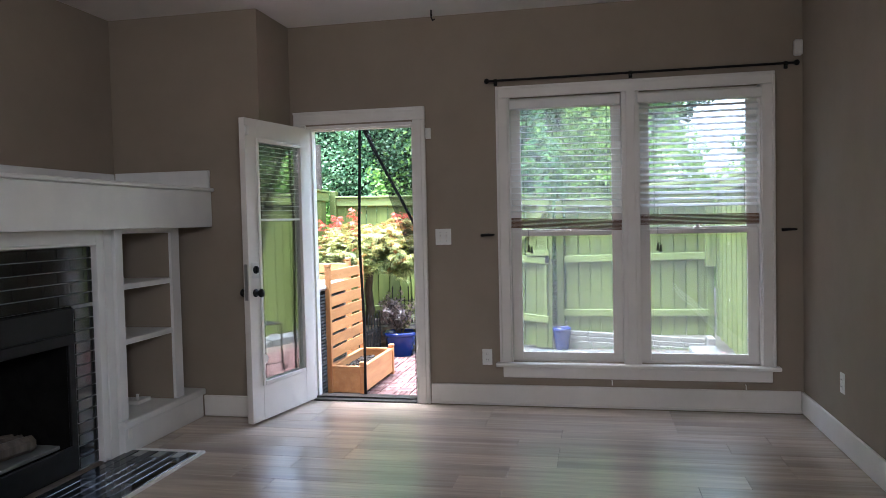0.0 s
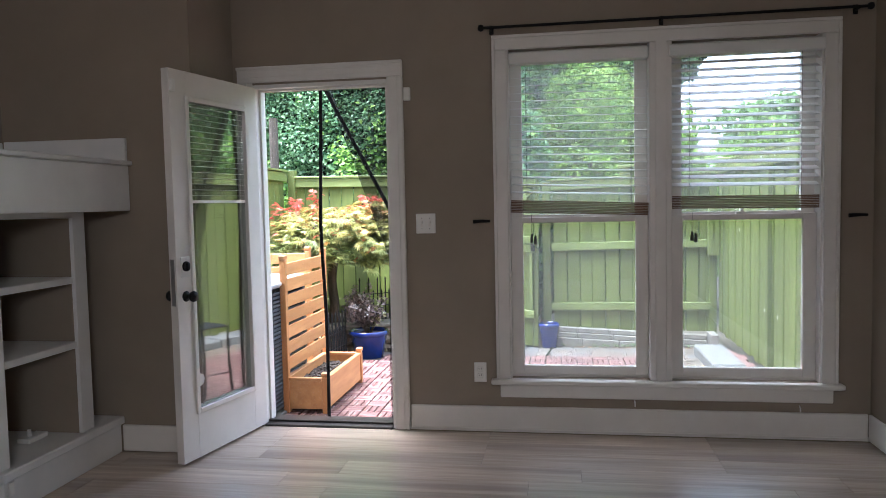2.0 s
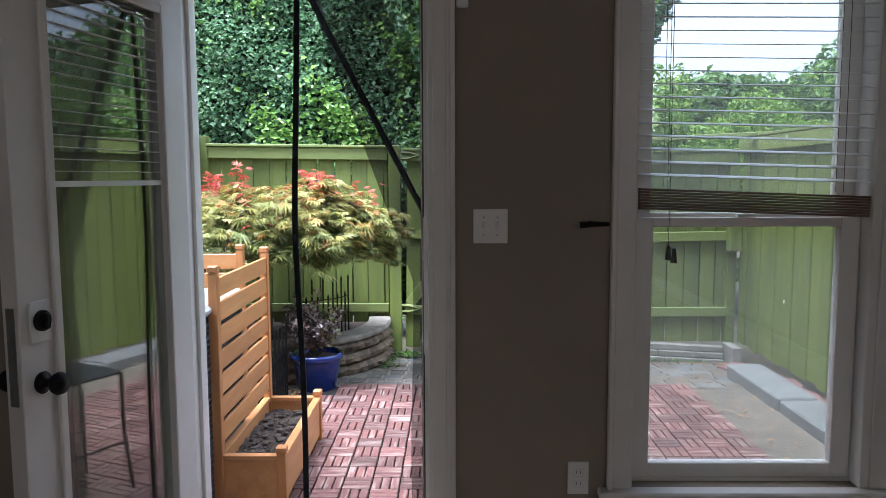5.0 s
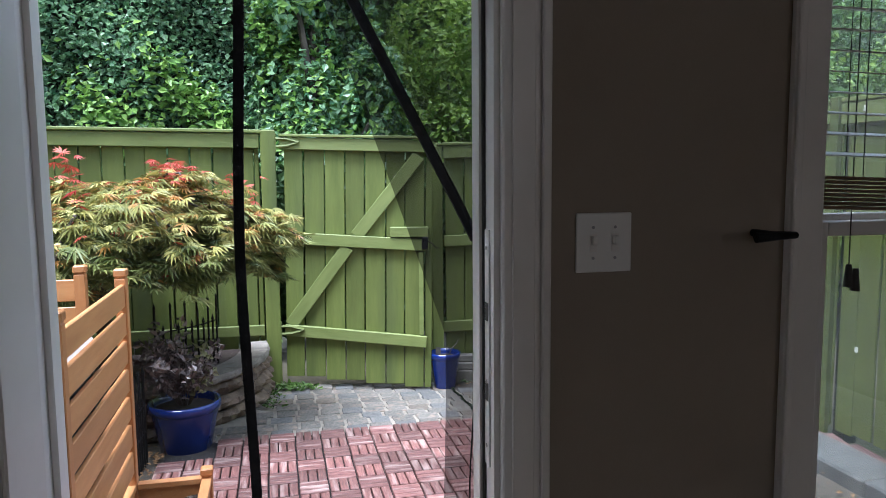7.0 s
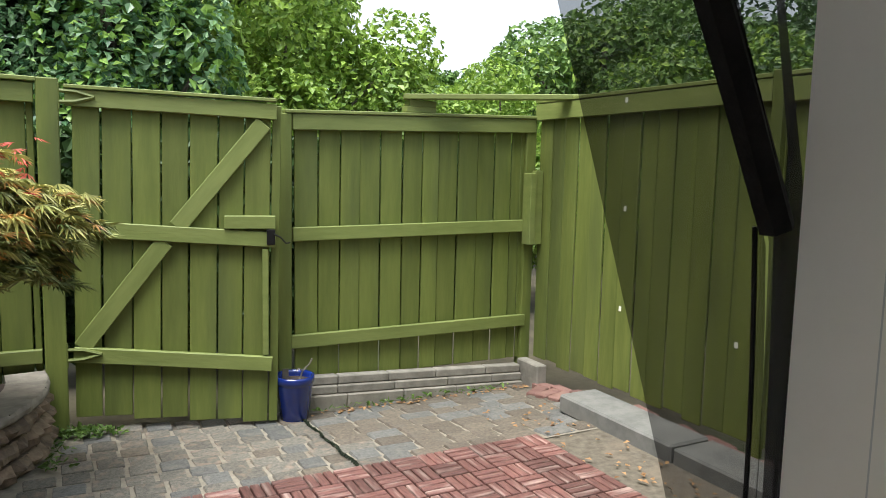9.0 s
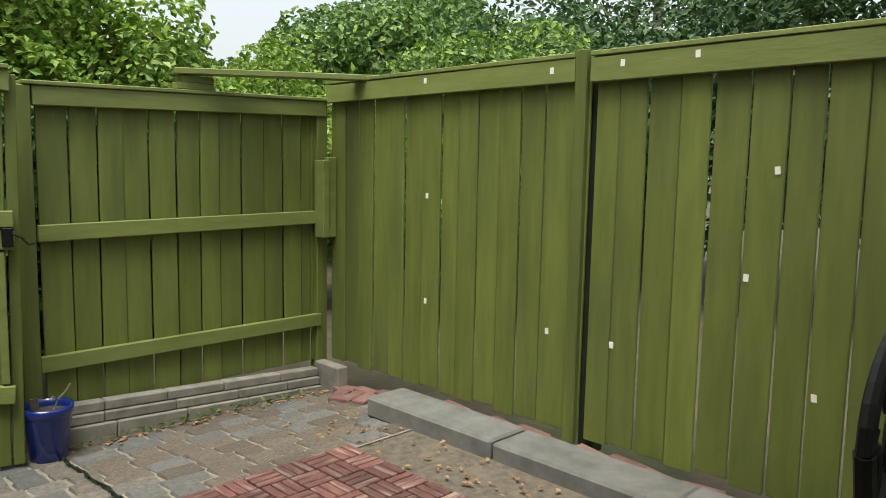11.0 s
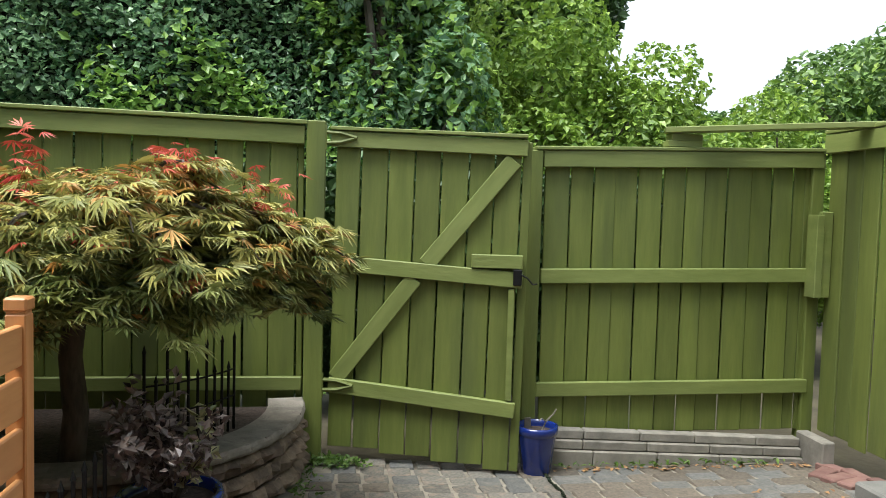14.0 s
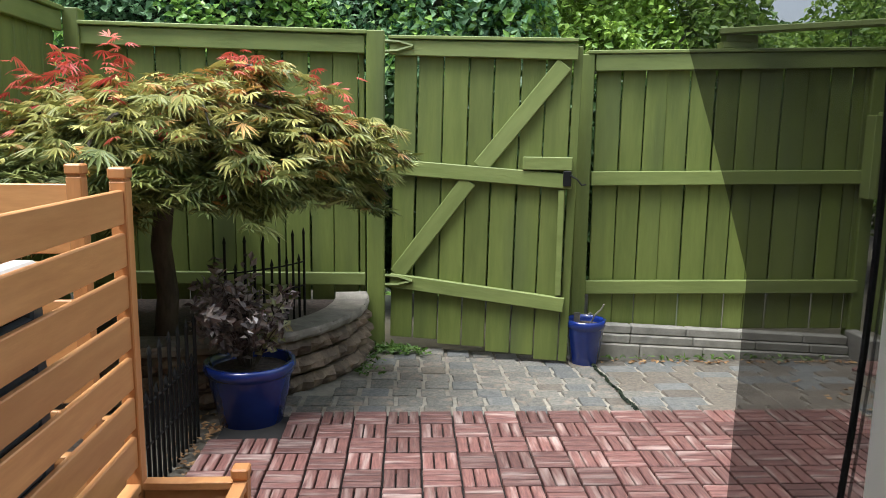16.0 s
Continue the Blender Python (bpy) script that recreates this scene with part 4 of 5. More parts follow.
while ys > 5.60:
    w = (0.148, 0.128, 0.14, 0.152, 0.135, 0.146)[i % 6]
    if ys > 7.6 > ys - w - 0.03:
        w = ys - 7.512
    low = -0.16 + 0.012 * math.sin(i * 2.3)
    board(fr2, w, round(1.80 - (low + 0.16), 2), pose(SX + 0.008 * (i % 2), ys - w / 2, low, 0, 0, 90 + random.uniform(-0.4, 0.4)) @ Matrix.Rotation(radians(random.uniform(-0.25, 0.25)), 4, "Y"))
    ys -= w + random.uniform(0.006, 0.012)
    if 7.40 < ys < 7.52:
        ys = 7.478
    i += 1
for y0, y1 in ((9.60, 7.58), (7.49, 5.50)):
    rail(fr2, (SX - 0.028, y0), (SX - 0.028, y1), 1.605, 1.612, 0.115)
    part("cap_board", B(SX - 0.05, SX + 0.07, y1, y0, 1.729, 1.752, bevel=0.003), M_RAIL, fr2)
part("post", B(SX - 0.045, SX - 0.01, 7.512, 7.578, -0.2, 1.765, bevel=0.004), M_FENCE, fr2)
# added backing post, coloured near black so the gap reads as shade
part("post", B(SX + 0.03, SX + 0.12, 7.44, 7.53, -0.25, 1.7, bevel=0.004), M_DARK, fr2)
tab = mesh_of(box(bmesh.new(), -0.001, 0.001, -0.011, 0.011, -0.016, 0.016), "staple_tab", M_WHITE)
for y, z in ((8.632, 1.017), (8.633, 0.378), (7.718, 0.348), (7.33, 0.345), (8.626, 1.689), (7.716, 1.676), (7.314, 1.682), (6.95, 1.69), (6.6, 1.2), (6.4, 0.3), (6.7, 0.75)):
    piece("staple_tab", tab, fr2, pose(SX - 0.0125 - (0.035 if z > 1.6 else 0), y, z, random.uniform(-6, 6)))

fw = thing("left_fence", "olive green side fence above the maple", "fence")
ys, i = 9.55, 0
while ys > 5.5:
    board(fw, 0.142, 1.80, pose(-3.80, ys - 0.071, -0.14, 0, 0, 90))
    ys -= 0.149
rail(fw, (-3.77, 9.58), (-3.77, 5.5), 1.64, 1.70, 0.11)
part("cap_board", box(bmesh.new(), -0.06, 0.06, -4.1, 0, 0, 0.025, bevel=0.003), M_RAIL, fw, m=pose(-3.79, 9.58, 1.755, -0.8, 0, 0))

bmn = thing("overhead_beam", "loose green timber lying across the fence corner", "timber")
part("beam", box(bmesh.new(), 0, 1.95, -0.05, 0.05, 0, 0.035, bevel=0.004), M_RAIL, bmn, m=pose(0.19, 9.64, 1.696, 0, -1.6, -22))
part("block", B(0.20, 0.42, 9.60, 9.69, 1.614, 1.652, bevel=0.003), M_RAIL, bmn)
part("block", B(0.22, 0.42, 9.60, 9.69, 1.653, 1.694, bevel=0.003), M_RAIL, bmn)

# ---- kerb, ledge, bricks at the fence foot ----
kb = thing("concrete_kerb", "grey concrete kerb slabs along the side fence", "kerb")
for y0, y1, dx in ((8.66, 7.72, 0.0), (7.715, 6.78, 0.012), (6.775, 5.85, 0.004)):
    part("slab", B(0.84 + dx, 1.125 + dx, y1, y0, G - 0.03, G + 0.085 - dx, bevel=0.012), M_CONC, kb)
lg = thing("stone_ledge", "low grey stacked block ledge below the fence", "ledge")
for r, (off, h0) in enumerate(((0.0, 0.0), (0.11, 0.058), (0.05, 0.116))):
    xs = -0.60
    while xs < 1.10:
        w = min(0.36 + 0.05 * ((r + int(xs * 7)) % 2) - (off if xs < -0.59 else 0), 1.14 - xs)
        yb2 = 9.50 + 0.02 * r
        dz = 0.035 - 0.054 * (xs + w / 2 + 0.5)
        part("block" if r < 2 else "cap_block", B(-w / 2, w / 2 - 0.005, yb2, 9.615, -(0.0 if r else 0.08), 0.054, bevel=0.006), M_LEDGE, lg, m=pose(xs + w / 2, 0, G - 0.10 + h0 + dz, 0, 3.1, 0))
        xs += w
part("end_block", B(1.145, 1.23, 9.33, 9.60, G - 0.14, G + 0.055, bevel=0.008), M_LEDGE, lg)
rb = thing("brick_edging", "old red bricks laid in sand at the fence foot", "bricks")
brick = mesh_of(box(bmesh.new(), -0.1, 0.1, -0.045, 0.045, -0.03, 0.03, bevel=0.006), "brick", M_REDBRICK)
for k in range(14):
    piece("brick", brick, rb, pose(1.19 + 0.02 * (k % 3), 9.28 - 0.19 * k, gz(1.19, 9.28 - 0.19 * k) + 0.0, random.uniform(-3, 3), random.uniform(-3, 3), 90 + random.uniform(-14, 14)))
for k in range(4):
    piece("brick", brick, rb, pose(1.06 + 0.02 * k, 9.20 - 0.11 * k, gz(1.06, 9.2 - 0.11 * k) - 0.005, 0, 0, 20 + random.uniform(-14, 14)))

# ---- planter boxes with slatted trellis ----
def cap_post(parent, x, y, z0, z1, s=0.045):
    p = part("post", B(x - s / 2, x + s / 2, y - s / 2, y + s / 2, z0, z1 - 0.038, bevel=0.003), M_CEDARZ, parent)
    part("cap", box(box(bmesh.new(), x - s / 2 - 0.003, x + s / 2 + 0.003, y - s / 2 - 0.003, y + s / 2 + 0.003, z1 - 0.032, z1, bevel=0.005), x - s / 2 + 0.003, x + s / 2 - 0.003, y - s / 2 + 0.003, y + s / 2 - 0.003, z1 - 0.0378, z1 - 0.0325), M_CEDARZ, p)


def planter(m, length, depth, label, tall):
    """A trellis planter: the box runs along +y from the origin, depth towards +x, the slatted trellis stands over its back edge (x = 0)."""
    t = thing("trellis_planter", label, "planter", m, group="cedar trellis planters")
    h = 0.26
    for x, y, z in ((0, 0, tall), (0, length, tall), (depth, 0, h + 0.045), (depth, length, h + 0.045)):
        cap_post(t, x, y, 0, z)
    part("front_panel", B(depth - 0.012, depth + 0.012, 0.023, length - 0.023, 0.03, h - 0.02, bevel=0.002), M_CEDAR, t)
    part("back_panel", B(-0.012, 0.012, 0.023, length - 0.023, 0.03, h - 0.02, bevel=0.002), M_CEDAR, t)
    for y in (0, length):
        part("end_panel", B(0.023, depth - 0.023, y - 0.012, y + 0.012, 0.03, h - 0.02, bevel=0.002), M_CEDAR, t)
        part("top_trim", B(0.0235, depth - 0.0235, y - 0.02, y + 0.02, h - 0.0195, h + 0.004, bevel=0.002), M_CEDAR, t)
    part("top_trim", B(depth - 0.02, depth + 0.02, 0.0235, length - 0.0235, h - 0.0195, h + 0.004, bevel=0.002), M_CEDAR, t)
    part("top_trim", B(-0.02, 0.02, 0.0235, length - 0.0235, h - 0.0195, h + 0.004, bevel=0.002), M_CEDAR, t)
    n = 7
    step = (tall - 0.06 - h - 0.03) / n
    me = mesh_of(box(bmesh.new(), -0.009, 0.009, 0.02, length - 0.02, 0, step * 0.79, bevel=0.003), "slat", M_CEDAR)
    for k in range(n):
        piece("slat", me, t, pose(0.006, 0, h + 0.042 + k * step + step * 0.1, 0, 0, 0))
    bm = bmesh.new()
    rr = random.Random(3)
    sheet(bm, [[(0.0125 + (depth - 0.025) * k / 9, 0.0125 + (length - 0.025) * j / 26, 0.185 + rr.uniform(-0.014, 0.016)) for k in range(10)] for j in range(27)])
    soil = part("soil", bm, M_SOIL, t, "dark crumbly potting soil")
    cl = bmesh.new()
    for k in range(110):
        x, y, s = rr.uniform(0.04, depth - 0.04), rr.uniform(0.04, length - 0.04), rr.uniform(0.008, 0.024)
        bmesh.ops.create_icosphere(cl, subdivisions=1, radius=s, matrix=Matrix.Translation((x, y, 0.195)) @ Matrix.Diagonal((1, rr.uniform(0.6, 1.4), rr.uniform(0.4, 0.8), 1)))
    part("bark_mulch", cl, M_BARK, t)["kind"] = "stuff"
    return t


DZT = G + 0.03
planter(pose(-2.505, 6.135, DZT), 0.935, 0.30, "honey cedar planter box with a slatted trellis back", 1.17)
planter(pose(-2.70, 7.25, DZT, 0, 0, 90), 1.05, 0.30, "honey cedar planter turned across, trellis behind it", 1.17)

# ---- air conditioner ----
ac = thing("air_conditioner", "dark grey outdoor air conditioner with a pale lid", "air conditioner")
ax0, ax1, ay0, ay1 = -3.26, -2.52, 5.90, 6.64
part("pad", B(ax0 - 0.05, ax1 + 0.02, ay0 - 0.05, ay1 + 0.05, G - 0.03, G + 0.05, bevel=0.01), M_CONC, ac)
part("core", B(ax0 + 0.03, ax1 - 0.03, ay0 + 0.03, ay1 - 0.03, G + 0.051, 0.74), M_BLACKM, ac)
for x in (ax0, ax1 - 0.05):
    for y in (ay0, ay1 - 0.05):
        part("corner_post", B(x, x + 0.05, y, y + 0.05, G + 0.051, 0.745, bevel=0.006), M_ACSIDE, ac)
lv = mesh_of(box(bmesh.new(), ax0 + 0.05, ax1 - 0.05, -0.012, 0.004, 0, 0.012), "louvre", M_ACSIDE)
lv2 = mesh_of(box(bmesh.new(), -0.004, 0.012, ay0 + 0.05, ay1 - 0.05, 0, 0.012), "louvre", M_ACSIDE)
for k in range(30):
    z = G + 0.08 + k * 0.029
    if z < 0.73:
        piece("louvre", lv, ac, pose(0, ay0 + 0.018, z, 20))
        piece("louvre", lv2, ac, pose(ax1 - 0.018, 0, z, 0, 20))
part("lid", B(ax0 - 0.01, ax1 + 0.01, ay0 - 0.01, ay1 + 0.01, 0.746, 0.80, bevel=0.02), M_ACTOP, ac, "pale grey lid")

# ---- retaining wall, iron edging, pots ----
CX, CY, CR = -3.0, 9.4, 1.025
rw = thing("retaining_wall", "curved wall of rough tan blocks with grey caps", "retaining wall")


def rough_block(w, d, h, material, rough, seed):
    bm = bmesh.new()
    rr = random.Random(seed)
    nx, nz = 5, 3
    vs = {}
    for side in (0, 1):
        for i in range(nx + 1):
            for k in range(nz + 1):
                edge = i in (0, nx) or k in (0, nz)
                y = d if side else (rr.uniform(0.004, 0.012) if edge else -rr.uniform(0, rough))
                vs[side, i, k] = bm.verts.new((-w / 2 + w * i / nx, y, h * k / nz))
        for i in range(nx):
            for k in range(nz):
                bm.faces.new((vs[side, i, k], vs[side, i + 1, k], vs[side, i + 1, k + 1], vs[side, i, k + 1]))
    for i in range(nx):
        for k in (0, nz):
            bm.faces.new((vs[0, i, k], vs[0, i + 1, k], vs[1, i + 1, k], vs[1, i, k]))
    for k in range(nz):
        for i in (0, nx):
            bm.faces.new((vs[0, i, k], vs[0, i, k + 1], vs[1, i, k + 1], vs[1, i, k]))
    return mesh_of(bm, "wall_block", material)


blocks = [rough_block(0.213, 0.16, 0.087, M_BLOCK, 0.06, s) for s in range(5)]
caps = [rough_block(0.20, 0.20, 0.05, M_CAP, 0.008, s + 9) for s in range(3)]
for c in range(3):
    n = 14
    for k in range(n):
        a = radians(-105 + (k + 0.5 * (c % 2)) * 119 / n)
        r = CR - 0.012 * c
        if a > radians(3):
            continue
        piece("block", blocks[(k * 2 + c) % 5], rw, Matrix.Translation((CX + r * math.cos(a), CY + r * math.sin(a), G - 0.03 + c * 0.094)) @ Matrix.Rotation(a + math.pi / 2, 4, "Z"))
for k in range(15):
    a = radians(-105 + k * 7.9)
    piece("cap_stone", caps[k % 3], rw, Matrix.Translation((CX + (CR + 0.012) * math.cos(a), CY + (CR + 0.012) * math.sin(a), G - 0.03 + 0.283)) @ Matrix.Rotation(a + math.pi / 2, 4, "Z"))
bm = bmesh.new()
vs = [bm.verts.new((CX + (CR - 0.1) * math.cos(radians(a)), min(CY + (CR - 0.1) * math.sin(radians(a)), 9.6), 0.035 + 0.02 * math.sin(a))) for a in range(-180, 20, 8)] + [bm.verts.new((-2.1, 9.6, 0.03)), bm.verts.new((-3.7, 9.6, 0.03)), bm.verts.new((-3.75, 9.2, 0.02))]
bm.faces.new(vs)
struct("planting_bed", bm, M_SOIL, "dark raised planting bed", "soil")


def picket(name, pts, h, label):
    """A run of thin black iron pickets with pointed tips, two rails and alternating heights."""
    t = thing(name, label, "edging fence", group="iron edging")
    n = len(pts)
    for k, (x, y, z) in enumerate(pts):
        hh = h * (1.0 if k % 2 == 0 else 0.72)
        bm = rod(bmesh.new(), (x, y, z), (x, y, z + hh - 0.03), 0.0075, seg=6)
        rod(bm, (x, y, z + hh - 0.035), (x, y, z + hh), 0.011, 0.001, seg=6)
        part("picket", bm, M_BLACKM, t)
    for f in (0.35, 0.62):
        part("rail", tube(bmesh.new(), [(x, y, z + h * f) for x, y, z in pts], 0.005, 5), M_BLACKM, t)


picket("iron_edging", [(-2.66 + 0.003 * k, 7.44 + k * 0.045, G - 0.02) for k in range(15)], 0.56, "black iron picket edging beside the deck tiles")
picket("iron_edging", [(CX + 0.75 * math.cos(radians(-62 + 4 * k)), CY + 0.75 * math.sin(radians(-62 + 4 * k)), 0.05) for k in range(11)], 0.50, "black iron picket edging on the raised bed")


def pot(x, y, z, r, h, label, fill):
    t = thing("flower_pot", label, "plant pot", pose(x, y, z), group="blue pots")
    prof = [(0.0, 0.0), (r * 0.66, 0.0), (r * 0.70, 0.008), (r * 0.93, h * 0.80), (r * 0.95, h * 0.83), (r * 1.0, h * 0.85), (r * 1.02, h * 0.93), (r * 1.0, h), (r * 0.90, h), (r * 0.88, h * 0.9), (r * 0.86, h * 0.82), (0.0, h * 0.82)]
    part("body", lathe(bmesh.new(), prof, seg=36), M_POT, t, smooth=True)
    bm = bmesh.new()
    bmesh.ops.create_circle(bm, cap_ends=True, radius=r * 0.875, segments=24, matrix=Matrix.Translation((0, 0, h * 0.86)))
    part("soil", bm, M_SOIL if fill else M_BARK, t, "dark soil")
    return t


p1 = pot(-2.43, 8.255, G - 0.012, 0.20, 0.295, "cobalt blue glazed pot with a dusky purple shrub", True)
p2 = pot(-0.617, 9.44, gz(-0.617, 9.44) - 0.004, 0.122, 0.29, "cobalt blue glazed pot by the gate, nearly bare", True)
bm = bmesh.new()
tube(bm, [(0.03, 0, 0.25), (0.05, -0.01, 0.31), (0.09, -0.03, 0.36), (0.1, -0.04, 0.39)], 0.005, 5)
tube(bm, [(0.05, -0.01, 0.31), (0.02, -0.03, 0.335), (-0.0, -0.05, 0.33)], 0.004, 5)
part("bare_stem", bm, M_CAP, p2)
part("plant_tag", B(-0.06, -0.02, 0.06, 0.064, 0.24, 0.315, bevel=0.0015), M_PAVER, p2, "grey plant tag")

# shrub in the pot
rr = random.Random(11)
bm = bmesh.new()
pts, nrm, tips = [], [], []
for k in range(34):
    a, ln = rr.uniform(0, 6.283), rr.uniform(0.24, 0.50)
    out = rr.uniform(0.15, 0.95)
    path = [Vector((0.03 * math.cos(a), 0.03 * math.sin(a), 0.27))]
    for s in range(1, 6):
        f = s / 5
        path.append(Vector((math.cos(a) * (0.03 + out * ln * 0.8 * f), math.sin(a) * (0.03 + out * ln * 0.8 * f), 0.27 + ln * f * (1.15 - 0.55 * out * f))))
    tube(bm, path, 0.004, 5, 0.0015)
    for s in range(36):
        f = rr.uniform(0.25, 1.0)
        i0 = min(4, int(f * 5))
        p = path[i0].lerp(path[i0 + 1], f * 5 - i0) + Vector((rr.gauss(0, 0.025), rr.gauss(0, 0.025), rr.gauss(0, 0.02)))
        (tips if math.cos(a - 0.1) > 0.86 and out > 0.3 else pts).append(p)
part("branch_work", bm, M_BARK, p1)["kind"] = "stuff"
up = np.array([[0, -0.2, 0.8]])
leaves("foliage", np.array(pts), np.repeat(up, len(pts), 0), 0.031, M_LORO, p1, seed=3, long=1.7)
leaves("pale_foliage", np.array(tips), np.repeat(up, len(tips), 0), 0.034, M_LOROG, p1, seed=4, long=1.8)

# ---- weeping maple ----
mp = thing("japanese_maple", "weeping laceleaf maple, gold-green with coral tips", "tree", pose(-2.92, 8.62, 0.075))
bm = bmesh.new()
tube(bm, [(0.0, 0.0, -0.05), (0.02, 0.01, 0.2), (0.0, 0.0, 0.45), (0.04, -0.02, 0.72), (0.06, -0.03, 0.9)], 0.058, 9, 0.04)
part("trunk", bm, M_BARK, mp, smooth=True)
rr = random.Random(21)
lp, lm, lr, lo = [], [], [], []
bm = bmesh.new()
for k in range(44):
    a = 2 * math.pi * k / 44 + rr.uniform(-0.15, 0.15)
    reach = rr.uniform(0.45, 1.15) * (1.05 if math.cos(a) > 0.3 else 0.95)
    top = rr.uniform(0.95, 1.28) + 0.10 * math.cos(a * 2 + 1)
    end = top - rr.uniform(0.20, 0.54) * reach ** 1.4
    path = [Vector((0.05, -0.02, 0.80))]
    for s in range(1, 8):
        f = s / 7
        z = 0.80 + (top - 0.80) * math.sin(min(f * 1.9, 1.57)) - (top - end) * max(0, f - 0.45) ** 1.4 * 2.3
        path.append(Vector((0.05 + math.cos(a) * reach * f + rr.gauss(0, 0.02), math.sin(a) * reach * 0.78 * f + rr.gauss(0, 0.02), z)))
    tube(bm, path, 0.016, 5, 0.003)
    for s in range(44):
        f = 0.18 + 0.78 * rr.random() ** 0.8
        i0 = min(6, int(f * 7))
        c = path[i0].lerp(path[i0 + 1], f * 7 - i0) + Vector((rr.gauss(0, 0.075), rr.gauss(0, 0.075), rr.gauss(0.0, 0.035)))
        ang = a + rr.gauss(0, 0.8)
        for q in range(6):
            cc = c + Vector((rr.gauss(0, 0.03), rr.gauss(0, 0.03), -abs(rr.gauss(0, 0.02))))
            high = cc.z > 0.80 + 0.42 - 0.10 * (cc.x ** 2 + cc.y ** 2)
            red = rr.random() < (0.17 if high else 0.03)
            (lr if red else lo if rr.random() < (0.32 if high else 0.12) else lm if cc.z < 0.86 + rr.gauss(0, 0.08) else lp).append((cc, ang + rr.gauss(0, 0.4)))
for k in range(22):
    a, d = rr.uniform(0, 6.283), rr.uniform(0.15, 0.85)
    for s in range(7):
        lr.append((Vector((0.05 + math.cos(a) * d + rr.gauss(0, 0.025), math.sin(a) * d * 0.8 + rr.gauss(0, 0.025), 1.31 - 0.24 * d + 0.026 * s)), rr.uniform(0, 6.283)))
part("branch_work", bm, M_BARK, mp)["kind"] = "stuff"
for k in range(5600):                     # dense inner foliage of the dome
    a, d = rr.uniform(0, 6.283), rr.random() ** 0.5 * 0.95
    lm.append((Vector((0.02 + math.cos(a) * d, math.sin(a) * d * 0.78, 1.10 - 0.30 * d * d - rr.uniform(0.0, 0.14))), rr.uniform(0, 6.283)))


def laceleaves(name, items, size, material, parent, seed):
    """Palmate leaves, each of seven narrow drooping lobes."""
    rr = random.Random(seed)
    verts, faces = [], []
    for c, ang in items:
        s = size * rr.uniform(0.7, 1.25)
        droop = rr.uniform(0.1, 0.6)
        tx, ty = rr.gauss(0, 0.25), rr.gauss(0, 0.25)
        base = len(verts)
        verts.append(tuple(c))
        for l in range(7):
            b = ang + (l - 3) * 0.46 + rr.gauss(0, 0.05)
            ln = s * (1.0 - 0.11 * abs(l - 3))
            dx, dy = math.cos(b), math.sin(b)
            for f, w in ((0.5, 0.078), (0.5, -0.078), (1.0, 0.0)):
                x, y = dx * ln * f - dy * ln * w, dy * ln * f + dx * ln * w
                verts.append((c.x + x, c.y + y, c.z + x * tx + y * ty - droop * ln * f * f))
            j = base + 1 + 3 * l
            faces += [(base, j, j + 2), (base, j + 2, j + 1)]
    me = bpy.data.meshes.new(name)
    me.from_pydata(verts, [], faces)
    me.materials.append(material)
    ob = new(name, me)
    ob.parent = parent
    ob["kind"] = "stuff"
    return ob


laceleaves("crown", lp, 0.086, M_MAPLE, mp, 1)
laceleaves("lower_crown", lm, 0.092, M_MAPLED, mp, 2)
laceleaves("amber_foliage", lo, 0.078, M_MAPLEO, mp, 4)
laceleaves("coral_foliage", lr, 0.068, M_MAPLER, mp, 3)

# ---- trees and shrubs beyond the fence ----
def clump_points(rng, centres, n, shell=0.72):
    """Points and outward normals on the outer part of a set of ellipsoids (x, y, z, rx, ry, rz)."""
    c = np.array(centres)
    vol = (c[:, 3] * c[:, 5]) ** 1.0
    k = rng.choice(len(c), n, p=vol / vol.sum())
    d = rng.normal(0, 1, (n, 3))
    d /= np.linalg.norm(d, axis=1)[:, None]
    r = shell + (1 - shell) * rng.random(n) ** 0.6
    r = r * (1 + 0.16 * np.sin(d[:, 0] * 7 + k) * np.cos(d[:, 2] * 6 + 2 * k))
    return c[k, :3] + d * r[:, None] * c[k, 3:], d


